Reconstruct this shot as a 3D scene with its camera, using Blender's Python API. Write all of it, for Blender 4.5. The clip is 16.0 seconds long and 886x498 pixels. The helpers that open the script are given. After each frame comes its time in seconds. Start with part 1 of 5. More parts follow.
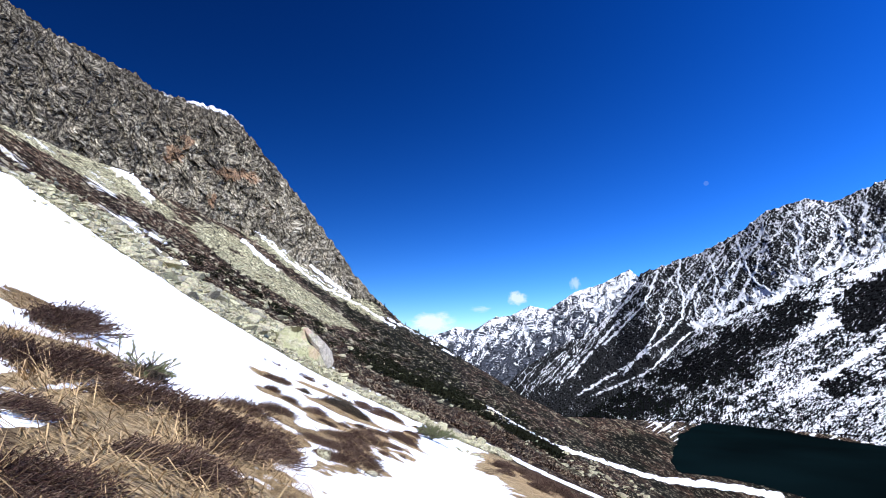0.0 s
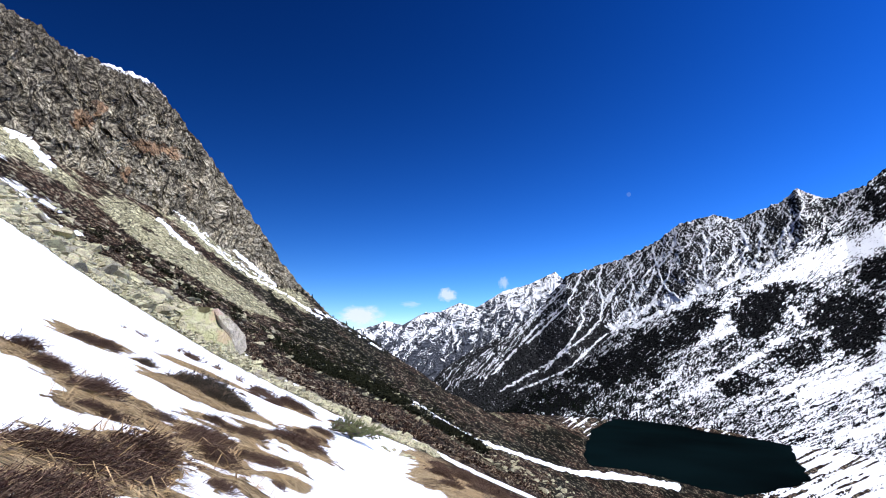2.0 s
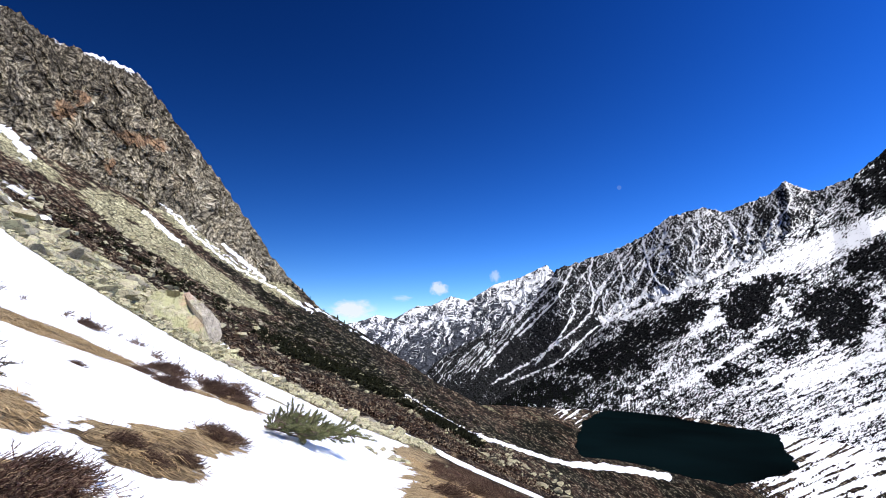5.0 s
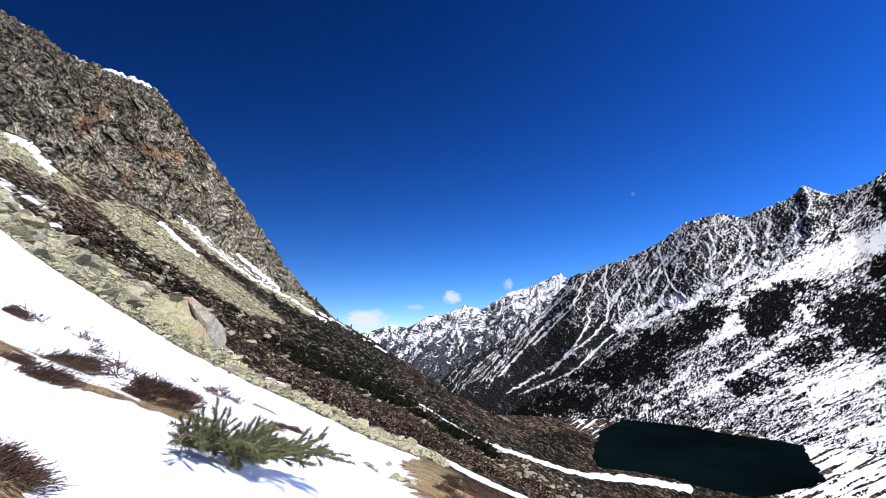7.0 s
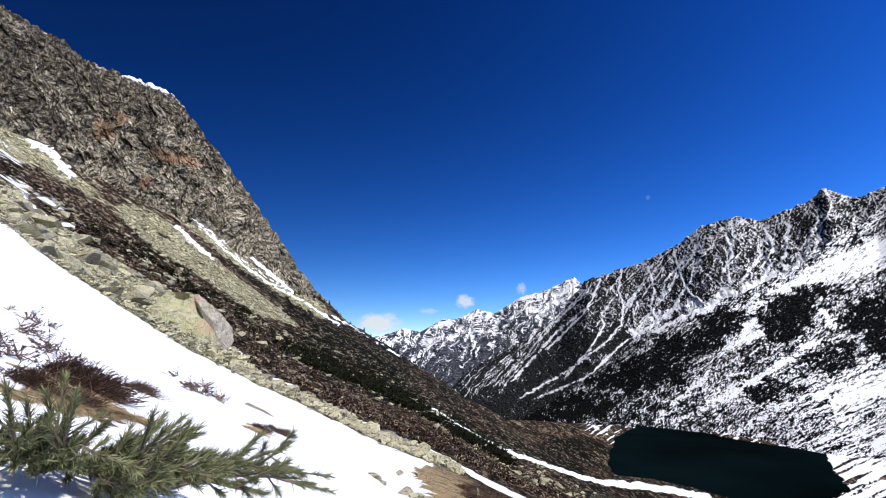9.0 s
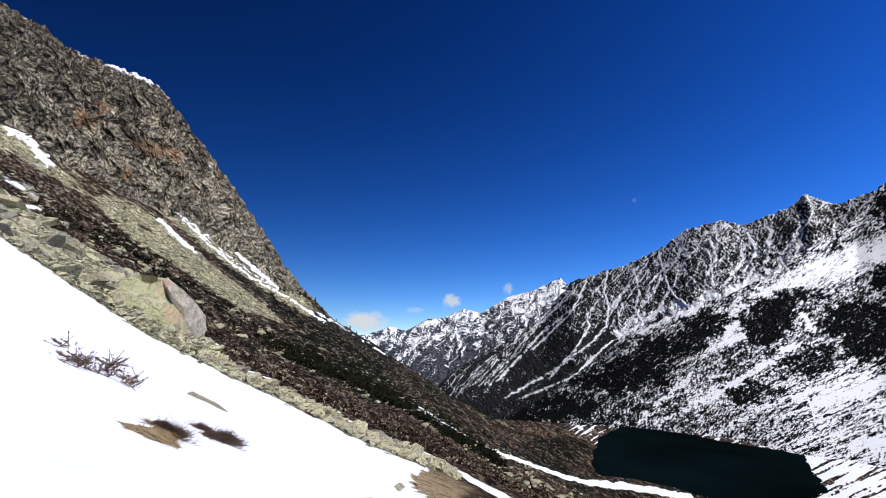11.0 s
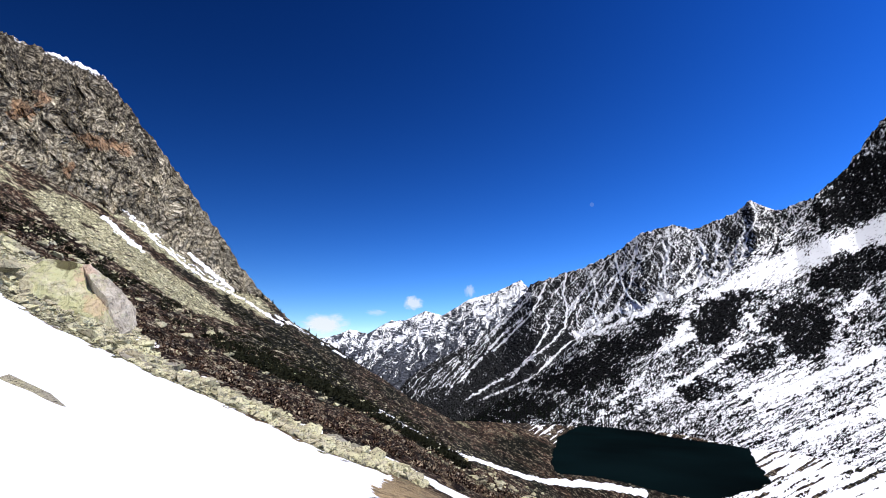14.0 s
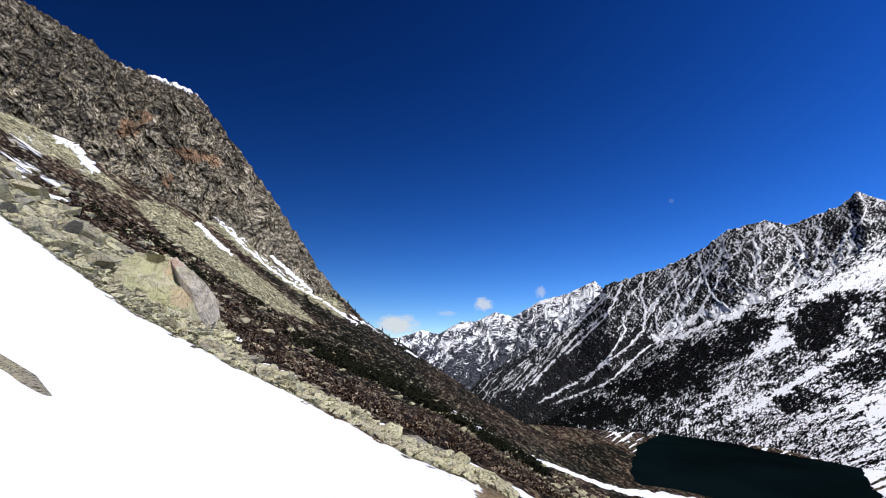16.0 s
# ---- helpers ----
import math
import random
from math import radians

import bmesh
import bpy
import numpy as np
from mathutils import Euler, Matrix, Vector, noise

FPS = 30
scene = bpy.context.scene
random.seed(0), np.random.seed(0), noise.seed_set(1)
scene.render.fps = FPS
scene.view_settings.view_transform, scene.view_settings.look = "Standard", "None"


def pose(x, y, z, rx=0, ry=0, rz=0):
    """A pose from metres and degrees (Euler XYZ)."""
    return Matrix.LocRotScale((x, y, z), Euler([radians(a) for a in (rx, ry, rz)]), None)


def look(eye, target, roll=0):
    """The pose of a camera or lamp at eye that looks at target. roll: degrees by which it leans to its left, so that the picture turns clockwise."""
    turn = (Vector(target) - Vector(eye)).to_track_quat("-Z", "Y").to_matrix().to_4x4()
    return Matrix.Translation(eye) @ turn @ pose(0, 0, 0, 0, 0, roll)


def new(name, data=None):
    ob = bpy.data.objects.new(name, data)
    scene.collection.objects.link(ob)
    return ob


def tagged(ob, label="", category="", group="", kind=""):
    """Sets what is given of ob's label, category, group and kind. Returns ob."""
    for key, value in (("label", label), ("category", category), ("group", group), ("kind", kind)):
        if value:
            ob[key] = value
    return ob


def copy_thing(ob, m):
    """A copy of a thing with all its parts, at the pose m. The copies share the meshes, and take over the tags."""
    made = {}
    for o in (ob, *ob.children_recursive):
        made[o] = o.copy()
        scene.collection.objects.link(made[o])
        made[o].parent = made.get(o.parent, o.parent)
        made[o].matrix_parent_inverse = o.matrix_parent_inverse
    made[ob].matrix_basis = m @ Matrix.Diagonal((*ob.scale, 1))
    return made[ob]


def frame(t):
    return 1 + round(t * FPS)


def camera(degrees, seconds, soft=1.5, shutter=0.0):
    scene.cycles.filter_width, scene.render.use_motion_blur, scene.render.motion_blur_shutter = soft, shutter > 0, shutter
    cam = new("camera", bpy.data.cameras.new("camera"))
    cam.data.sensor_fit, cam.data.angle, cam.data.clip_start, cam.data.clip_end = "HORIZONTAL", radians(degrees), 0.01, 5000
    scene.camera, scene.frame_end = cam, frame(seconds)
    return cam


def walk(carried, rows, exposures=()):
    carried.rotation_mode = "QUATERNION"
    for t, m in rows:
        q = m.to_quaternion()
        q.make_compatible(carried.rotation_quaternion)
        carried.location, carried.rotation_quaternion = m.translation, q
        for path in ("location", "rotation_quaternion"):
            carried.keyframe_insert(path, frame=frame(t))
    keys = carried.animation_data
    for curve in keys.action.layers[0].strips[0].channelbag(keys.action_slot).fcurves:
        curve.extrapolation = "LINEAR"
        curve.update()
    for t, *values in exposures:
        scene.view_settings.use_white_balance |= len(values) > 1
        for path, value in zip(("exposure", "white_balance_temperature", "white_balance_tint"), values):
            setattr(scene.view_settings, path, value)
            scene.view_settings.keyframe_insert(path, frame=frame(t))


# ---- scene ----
# Mountain valley with a lake, walked along a snow-patched hillside. The walk's first eye is the origin; y runs up the valley.
cam = camera(85.05, 16.0, 0.35)
ROWS = (
    (0, 0.132, 0.749, -0.210, 103.04, 0.39, -0.50),
    (0.5, 0.099, 1.846, -0.331, 103.01, 0.35, -3.12),
    (1, 0.058, 2.835, -0.458, 102.97, 0.06, -6.04),
    (1.5, 0.070, 3.782, -0.580, 102.77, -0.52, -8.25),
    (2, 0.125, 4.701, -0.709, 102.51, -0.97, -8.92),
    (2.5, 0.246, 5.435, -0.776, 102.15, -1.11, -9.30),
    (3, 0.271, 6.263, -0.897, 101.95, -0.99, -9.73),
    (3.5, 0.366, 7.016, -1.008, 101.77, -0.81, -9.96),
    (4, 0.411, 7.757, -1.109, 101.70, -0.62, -9.98),
    (6.5, 0.833, 10.820, -1.507, 102.49, -0.51, -9.53),
    (7, 0.942, 11.259, -1.563, 102.82, -0.36, -8.27),
    (7.5, 1.016, 11.658, -1.614, 102.92, -0.53, -7.32),
    (8, 1.207, 11.942, -1.665, 103.28, -0.64, -6.74),
    (10.5, 0.817, 15.944, -2.123, 103.27, -1.24, -7.59),
    (11, 0.827, 16.812, -2.234, 103.22, -1.25, -8.46),
    (11.5, 0.887, 17.442, -2.299, 103.22, -0.95, -9.12),
    (12, 0.922, 18.079, -2.414, 103.63, -1.23, -10.00),
    (12.5, 1.059, 18.621, -2.516, 103.80, -1.21, -11.01),
    (13, 1.073, 19.064, -2.576, 103.62, -1.15, -12.01),
    (13.5, 1.111, 19.660, -2.637, 103.63, -0.52, -12.40),
    (14, 1.111, 20.128, -2.717, 103.56, -0.48, -12.91),
    (14.5, 1.054, 20.815, -2.757, 103.49, -0.98, -12.79),
    (15, 0.918, 21.437, -2.776, 103.52, -1.38, -11.67),
    (15.5, 0.780, 22.006, -2.738, 103.40, -1.70, -7.80),
    (16, 0.721, 22.718, -2.897, 103.54, -1.76, -4.77),
)
walk(cam, [(r[0], pose(*r[1:])) for r in ROWS], [(0.0, 0.14, 6000, 10), (1.0, 0.02, 6050, 10), (2.5, -0.02, 6300, 10), (4.0, 0.0, 6500, 10), (6.5, -0.12, 6500, 10), (8.0, -0.1, 6450, 10),
      (10.5, -0.5, 6500, 10), (11.0, -0.42, 6500, 10), (12.0, -0.1, 6500, 10), (14.0, -0.05, 6550, 10), (15.0, -0.2, 6550, 10), (16.0, -0.4, 6550, 10)])

# ---- sky, sun, exposure ----
SUN_BEARING, SUN_HEIGHT = 150.0, 49.0
world = bpy.data.worlds.new("sky")
scene.world = world
world.use_nodes = True
wn, wl = world.node_tree.nodes, world.node_tree.links
wn.clear()
sky = wn.new("ShaderNodeTexSky")
sky.sky_type = "NISHITA"
sky.sun_disc = False
sky.sun_elevation = radians(SUN_HEIGHT)
sky.sun_rotation = radians(SUN_BEARING)
sky.altitude = 2600
sky.air_density, sky.dust_density, sky.ozone_density = 1.25, 0.2, 4.0
hs = wn.new("ShaderNodeHueSaturation")
hs.inputs["Saturation"].default_value = 1.27
gam = wn.new("ShaderNodeGamma")
gam.inputs["Gamma"].default_value = 1.8
bg = wn.new("ShaderNodeBackground")
bg.inputs["Strength"].default_value = 0.042
wo = wn.new("ShaderNodeOutputWorld")
wl.new(sky.outputs[0], hs.inputs["Color"])
wl.new(hs.outputs[0], gam.inputs["Color"])
tint = wn.new("ShaderNodeMix")
tint.data_type, tint.blend_type = "RGBA", "MULTIPLY"
tint.inputs[0].default_value = 1.0
tint.inputs[7].default_value = (1.3, 0.92, 0.88, 1)
wl.new(gam.outputs[0], tint.inputs[6])
wl.new(tint.outputs[2], bg.inputs["Color"])
# the sky pales evenly from the far left towards the sun's side
way = wn.new("ShaderNodeTexCoord")
side = wn.new("ShaderNodeVectorMath")
side.operation = "DOT_PRODUCT"
side.inputs[1].default_value = (0.98, 0.0, 0.22)
grow = wn.new("ShaderNodeMath")
grow.operation = "POWER"
grow.inputs[0].default_value = 3.2
pale = wn.new("ShaderNodeMath")
pale.operation = "MULTIPLY"
pale.inputs[1].default_value = 0.034
wl.new(way.outputs["Generated"], side.inputs[0])
wl.new(side.outputs["Value"], grow.inputs[1])
wl.new(grow.outputs[0], pale.inputs[0])
wl.new(pale.outputs[0], bg.inputs["Strength"])
wl.new(bg.outputs[0], wo.inputs["Surface"])
sun_data = bpy.data.lights.new("sun", "SUN")
sun_data.energy, sun_data.angle, sun_data.color = 6.4, radians(0.53), (1.0, 0.965, 0.9)
sun = new("sun", sun_data)
b, e = radians(SUN_BEARING), radians(SUN_HEIGHT)
sun.matrix_basis = look((math.sin(b) * math.cos(e) * 300, math.cos(b) * math.cos(e) * 300, math.sin(e) * 300), (0, 0, 0))
scene.view_settings.exposure = 0.0


# ---- noise and curves ----
RNG = np.random.default_rng(7)
PERM = np.concatenate([RNG.permutation(512)] * 3)
ANG = RNG.uniform(0, 2 * np.pi, 512)


def pn(x, y, seed=0):
    """Gradient noise, about -1 to 1."""
    x, y = np.asarray(x, float) + seed * 17.31, np.asarray(y, float) + seed * 9.73
    xi, yi = np.floor(x).astype(int), np.floor(y).astype(int)
    xf, yf = x - xi, y - yi
    u, v = xf * xf * xf * (xf * (xf * 6 - 15) + 10), yf * yf * yf * (yf * (yf * 6 - 15) + 10)

    def corner(i, j):
        a = ANG[PERM[PERM[(xi + i) & 511] + ((yi + j) & 511)]]
        return np.cos(a) * (xf - i) + np.sin(a) * (yf - j)
    top = corner(0, 0) * (1 - u) + corner(1, 0) * u
    low = corner(0, 1) * (1 - u) + corner(1, 1) * u
    return (top * (1 - v) + low * v) * 1.5


def fbm(x, y, octaves=5, seed=0, gain=0.5):
    t, a, f = 0.0, 1.0, 1.0
    for o in range(octaves):
        t = t + a * pn(x * f, y * f, seed + o * 3)
        a, f = a * gain, f * 2.03
    return t


def ridged(x, y, octaves=5, seed=0, gain=0.5):
    """Sharp crests, 0 to about 1."""
    t, a, f, s = 0.0, 1.0, 1.0, 0.0
    for o in range(octaves):
        n = 1 - np.abs(pn(x * f, y * f, seed + o * 5))
        t, s = t + a * n * n, s + a
        a, f = a * gain, f * 2.07
    return t / s


def step(x, a, b):
    """Smooth 0 to 1 as x goes from a to b."""
    t = np.clip((x - a) / (b - a), 0, 1)
    return t * t * (3 - 2 * t)


def curve(x, pairs):
    """A polyline of (x, value) pairs, read at x."""
    p = np.array(pairs, float)
    return np.interp(x, p[:, 0], p[:, 1])


def inside(x, y, poly):
    """Whether points lie in a closed polygon."""
    p = np.array(poly, float)
    hit = np.zeros(np.shape(x), bool)
    for (x0, y0), (x1, y1) in zip(p, np.roll(p, -1, 0)):
        c = (y0 > y) != (y1 > y)
        hit ^= c & (x < (x1 - x0) * (y - y0) / (y1 - y0 + 1e-12) + x0)
    return hit


def edge_distance(x, y, poly, closed=True):
    """Distance from points to a polyline."""
    p = np.array(poly, float)
    q = np.roll(p, -1, 0) if closed else p[1:]
    d = np.full(np.shape(x), 1e9)
    for (x0, y0), (x1, y1) in zip(p, q):
        dx, dy = x1 - x0, y1 - y0
        t = np.clip(((x - x0) * dx + (y - y0) * dy) / (dx * dx + dy * dy + 1e-12), 0, 1)
        d = np.minimum(d, np.hypot(x - x0 - t * dx, y - y0 - t * dy))
    return d


def grid_mesh(name, X, Y, Z, wrap=False, fields=None, smooth=True):
    """A mesh from a grid of places, with named float attributes."""
    n, m = X.shape
    idx = np.arange(n * m).reshape(n, m)
    if wrap:
        idx = np.concatenate([idx, idx[:, :1]], 1)
    q = np.stack([idx[:-1, :-1], idx[:-1, 1:], idx[1:, 1:], idx[1:, :-1]], -1).reshape(-1, 4)
    me = bpy.data.meshes.new(name)
    me.vertices.add(n * m)
    me.vertices.foreach_set("co", np.stack([X, Y, Z], -1).astype(np.float32).ravel())
    me.loops.add(q.size)
    me.loops.foreach_set("vertex_index", q.astype(np.int32).ravel())
    me.polygons.add(len(q))
    me.polygons.foreach_set("loop_start", np.arange(0, q.size, 4, dtype=np.int32))
    me.polygons.foreach_set("loop_total", np.full(len(q), 4, np.int32))
    me.update(calc_edges=True)
    for key, val in (fields or {}).items():
        a = me.attributes.new(key, "FLOAT", "POINT")
        a.data.foreach_set("value", np.broadcast_to(val, X.shape).astype(np.float32).ravel())
    if smooth:
        me.polygons.foreach_set("use_smooth", np.ones(len(q), bool))
    return me


# ---- materials ----
def nodes_of(name, rough=0.8):
    m = bpy.data.materials.new(name)
    m.use_nodes = True
    nt = m.node_tree
    p = nt.nodes["Principled BSDF"]
    p.inputs["Roughness"].default_value = rough
    p.inputs["Specular IOR Level"].default_value = 0.02
    return m, nt, p


def noise_node(nt, scale, detail=6, rough=0.6, stretch=(1, 1, 1), turn=(0, 0, 0), distort=0.0):
    c = nt.nodes.new("ShaderNodeNewGeometry")
    mp = nt.nodes.new("ShaderNodeMapping")
    mp.inputs["Scale"].default_value = stretch
    mp.inputs["Rotation"].default_value = [radians(a) for a in turn]
    nt.links.new(c.outputs["Position"], mp.inputs["Vector"])
    n = nt.nodes.new("ShaderNodeTexNoise")
    n.inputs["Detail"].default_value, n.inputs["Roughness"].default_value = detail, rough
    n.inputs["Distortion"].default_value = distort
    n.inputs["Scale"].default_value = scale
    nt.links.new(mp.outputs[0], n.inputs["Vector"])
    return n


def ramp(nt, src, stops):
    r = nt.nodes.new("ShaderNodeValToRGB")
    while len(r.color_ramp.elements) < len(stops):
        r.color_ramp.elements.new(0.5)
    for el, (pos, col) in zip(r.color_ramp.elements, stops):
        el.position, el.color = pos, (*col, 1) if len(col) == 3 else col
    nt.links.new(src, r.inputs[0])
    return r.outputs[0]


def mixc(nt, fac, a, b):
    m = nt.nodes.new("ShaderNodeMix")
    m.data_type = "RGBA"
    for sock, val in ((m.inputs[0], fac), (m.inputs[6], a), (m.inputs[7], b)):
        if isinstance(val, (int, float)):
            sock.default_value = val
        elif isinstance(val, tuple):
            sock.default_value = (*val, 1)
        else:
            nt.links.new(val, sock)
    return m.outputs[2]


def maths(nt, op, a, b=0.0, clamp=False):
    m = nt.nodes.new("ShaderNodeMath")
    m.operation, m.use_clamp = op, clamp
    for sock, val in zip(m.inputs, (a, b)):
        if isinstance(val, (int, float)):
            sock.default_value = val
        else:
            nt.links.new(val, sock)
    return m.outputs[0]


def field(nt, name):
    a = nt.nodes.new("ShaderNodeAttribute")
    a.attribute_name = name
    return a.outputs["Fac"]


def crisp(nt, value, wobble, amount, width=0.06):
    """A mask that turns from 0 to 1 where value + wobble passes one half, over a short width."""
    w = maths(nt, "MULTIPLY", maths(nt, "SUBTRACT", wobble, 0.5), amount)
    v = maths(nt, "ADD", value, w)
    return maths(nt, "DIVIDE", maths(nt, "SUBTRACT", v, 0.5 - width), 2 * width, True)


def relief(nt, p, height, strength, distance):
    bmp = nt.nodes.new("ShaderNodeBump")
    bmp.inputs["Strength"].default_value, bmp.inputs["Distance"].default_value = strength, distance
    nt.links.new(height, bmp.inputs["Height"])
    nt.links.new(bmp.outputs[0], p.inputs["Normal"])


SNOW = (0.84, 0.85, 0.87)


def grain(nt, across, down, ka, kd, detail=8, rough=0.7, distort=0.0):
    """Noise that runs down the slope, from two surface coordinates."""
    c = nt.nodes.new("ShaderNodeCombineXYZ")
    nt.links.new(maths(nt, "MULTIPLY", across, ka), c.inputs[0])
    nt.links.new(maths(nt, "MULTIPLY", down, kd), c.inputs[1])
    n = nt.nodes.new("ShaderNodeTexNoise")
    n.inputs["Scale"].default_value = 1.0
    n.inputs["Detail"].default_value, n.inputs["Roughness"].default_value, n.inputs["Distortion"].default_value = detail, rough, distort
    nt.links.new(c.outputs[0], n.inputs["Vector"])
    return n.outputs[0]


def cells(nt, across, down, ka, kd, bend=None, amount=0.0):
    """Angular pieces laid along the slope: each one's random number, and the distance to its edge."""
    c = nt.nodes.new("ShaderNodeCombineXYZ")
    u, v = maths(nt, "MULTIPLY", across, ka), maths(nt, "MULTIPLY", down, kd)
    if bend is not None:
        u, v = maths(nt, "ADD", u, maths(nt, "MULTIPLY", bend, amount)), maths(nt, "ADD", v, maths(nt, "MULTIPLY", bend, 0.7 * amount))
    nt.links.new(u, c.inputs[0])
    nt.links.new(v, c.inputs[1])
    out = []
    for feature in ("F1", "DISTANCE_TO_EDGE"):
        n = nt.nodes.new("ShaderNodeTexVoronoi")
        n.feature = feature
        n.inputs["Scale"].default_value = 1.0
        nt.links.new(c.outputs[0], n.inputs["Vector"])
        out.append(n)
    sep = nt.nodes.new("ShaderNodeSeparateColor")
    nt.links.new(out[0].outputs["Color"], sep.inputs[0])
    return sep.outputs[0], out[1].outputs["Distance"], sep.outputs[1]


def over(nt, value, low, width):
    """0 to 1 as the value passes low, over a width."""
    return maths(nt, "DIVIDE", maths(nt, "SUBTRACT", value, low), width, True)


def ground_material():
    m, nt, p = nodes_of("hillside", 0.9)
    across, down, wide = field(nt, "across"), field(nt, "down"), field(nt, "away")
    fine = noise_node(nt, 60.0, 8, 0.72, (0.16, 1, 0.3), (0, 0, 12), 1.2).outputs[0]
    mid = noise_node(nt, 1.1, 9, 0.68).outputs[0]
    streak = grain(nt, across, down, 1.1, 0.22, 9, 0.72, 0.6)
    speck = grain(nt, across, down, 9.0, 3.2, 8, 0.8)
    broad = grain(nt, across, down, 0.5, 0.12, 5, 0.6)
    # bare turf: tan straw over dark soil
    turf = ramp(nt, fine, [(0.4, (0.02, 0.012, 0.007)), (0.47, (0.26, 0.18, 0.095)), (0.58, (0.7, 0.53, 0.3))])
    turf = mixc(nt, maths(nt, "MULTIPLY", over(nt, mid, 0.52, 0.07), 0.6), turf, (0.035, 0.02, 0.015))
    heath = ramp(nt, mid, [(0.4, (0.008, 0.006, 0.005)), (0.5, (0.05, 0.028, 0.02)), (0.6, (0.17, 0.1, 0.06))])
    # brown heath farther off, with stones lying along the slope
    # the lowest stops put the heath's own deep shade into its colour
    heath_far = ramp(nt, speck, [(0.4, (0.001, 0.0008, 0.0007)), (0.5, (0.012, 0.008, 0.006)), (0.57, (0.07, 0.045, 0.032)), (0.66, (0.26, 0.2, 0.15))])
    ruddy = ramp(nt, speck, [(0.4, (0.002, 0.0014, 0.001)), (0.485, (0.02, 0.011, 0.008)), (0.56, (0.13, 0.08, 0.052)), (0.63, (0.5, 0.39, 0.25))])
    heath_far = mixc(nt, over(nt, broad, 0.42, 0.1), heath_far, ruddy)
    stone = mixc(nt, speck, (0.24, 0.2, 0.135), (0.56, 0.5, 0.35))
    tilt = maths(nt, "SUBTRACT", speck, 0.5)
    small, small_edge, _ = cells(nt, across, down, 10.0, 3.6, tilt, 1.2)
    large, large_edge, tone = cells(nt, across, down, 4.4, 1.5, tilt, 0.8)
    few = maths(nt, "MULTIPLY", over(nt, small, 0.6, 0.06), over(nt, small_edge, 0.1, 0.08))
    some = maths(nt, "MULTIPLY", over(nt, large, 0.8, 0.05), over(nt, large_edge, 0.08, 0.06))
    heath_far = mixc(nt, maths(nt, "MULTIPLY", few, 0.65), heath_far, stone)
    heath_far = mixc(nt, maths(nt, "MULTIPLY", some, maths(nt, "SUBTRACT", 1.0, over(nt, down, -3.0, 6.0))), heath_far, stone)
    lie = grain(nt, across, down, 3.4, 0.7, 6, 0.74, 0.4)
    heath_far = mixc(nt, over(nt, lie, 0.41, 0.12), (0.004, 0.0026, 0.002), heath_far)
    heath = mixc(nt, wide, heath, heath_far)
    # pale lichened scree: stones edge to edge with dark gaps
    scree = mixc(nt, tone, (0.38, 0.35, 0.2), (0.8, 0.745, 0.46))
    scree = mixc(nt, maths(nt, "MULTIPLY", small, 0.4), scree, (0.1, 0.09, 0.06))
    scree = mixc(nt, over(nt, small_edge, 0.0, 0.12), (0.02, 0.017, 0.012), scree)
    scree = mixc(nt, over(nt, large_edge, 0.0, 0.09), (0.01, 0.008, 0.006), scree)
    scree = mixc(nt, over(nt, speck, 0.36, 0.08), (0.012, 0.010, 0.007), scree)
    sc = crisp(nt, field(nt, "scree"), streak, 2.0, 0.05)
    col = mixc(nt, field(nt, "heath"), turf, heath)
    col = mixc(nt, sc, col, scree)
    # pine ground near black: the canopy's self-shadow is painted in
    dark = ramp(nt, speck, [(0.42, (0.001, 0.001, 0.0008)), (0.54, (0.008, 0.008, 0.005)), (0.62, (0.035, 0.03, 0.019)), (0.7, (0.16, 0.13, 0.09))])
    dark = mixc(nt, maths(nt, "MULTIPLY", few, 0.35), dark, stone)
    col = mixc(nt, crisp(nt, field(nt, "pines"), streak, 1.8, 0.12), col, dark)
    ragged = noise_node(nt, 5.5, 8, 0.7).outputs[0]
    wob = mixc(nt, wide, maths(nt, "ADD", maths(nt, "MULTIPLY", ragged, 2.2), -0.6), streak)
    sn = crisp(nt, field(nt, "snow"), wob, 0.9, 0.03)
    col = mixc(nt, sn, col, SNOW)
    nt.links.new(col, p.inputs["Base Color"])
    h = mixc(nt, sn, mixc(nt, wide, fine, speck), maths(nt, "MULTIPLY", mid, 0.2))
    dist = nt.nodes.new("ShaderNodeMix")
    dist.inputs[2].default_value, dist.inputs[3].default_value = 0.05, 0.6
    nt.links.new(wide, dist.inputs[0])
    bmp = nt.nodes.new("ShaderNodeBump")
    bmp.inputs["Strength"].default_value = 0.8
    nt.links.new(dist.outputs[0], bmp.inputs["Distance"])
    nt.links.new(h, bmp.inputs["Height"])
    nt.links.new(bmp.outputs[0], p.inputs["Normal"])
    return m


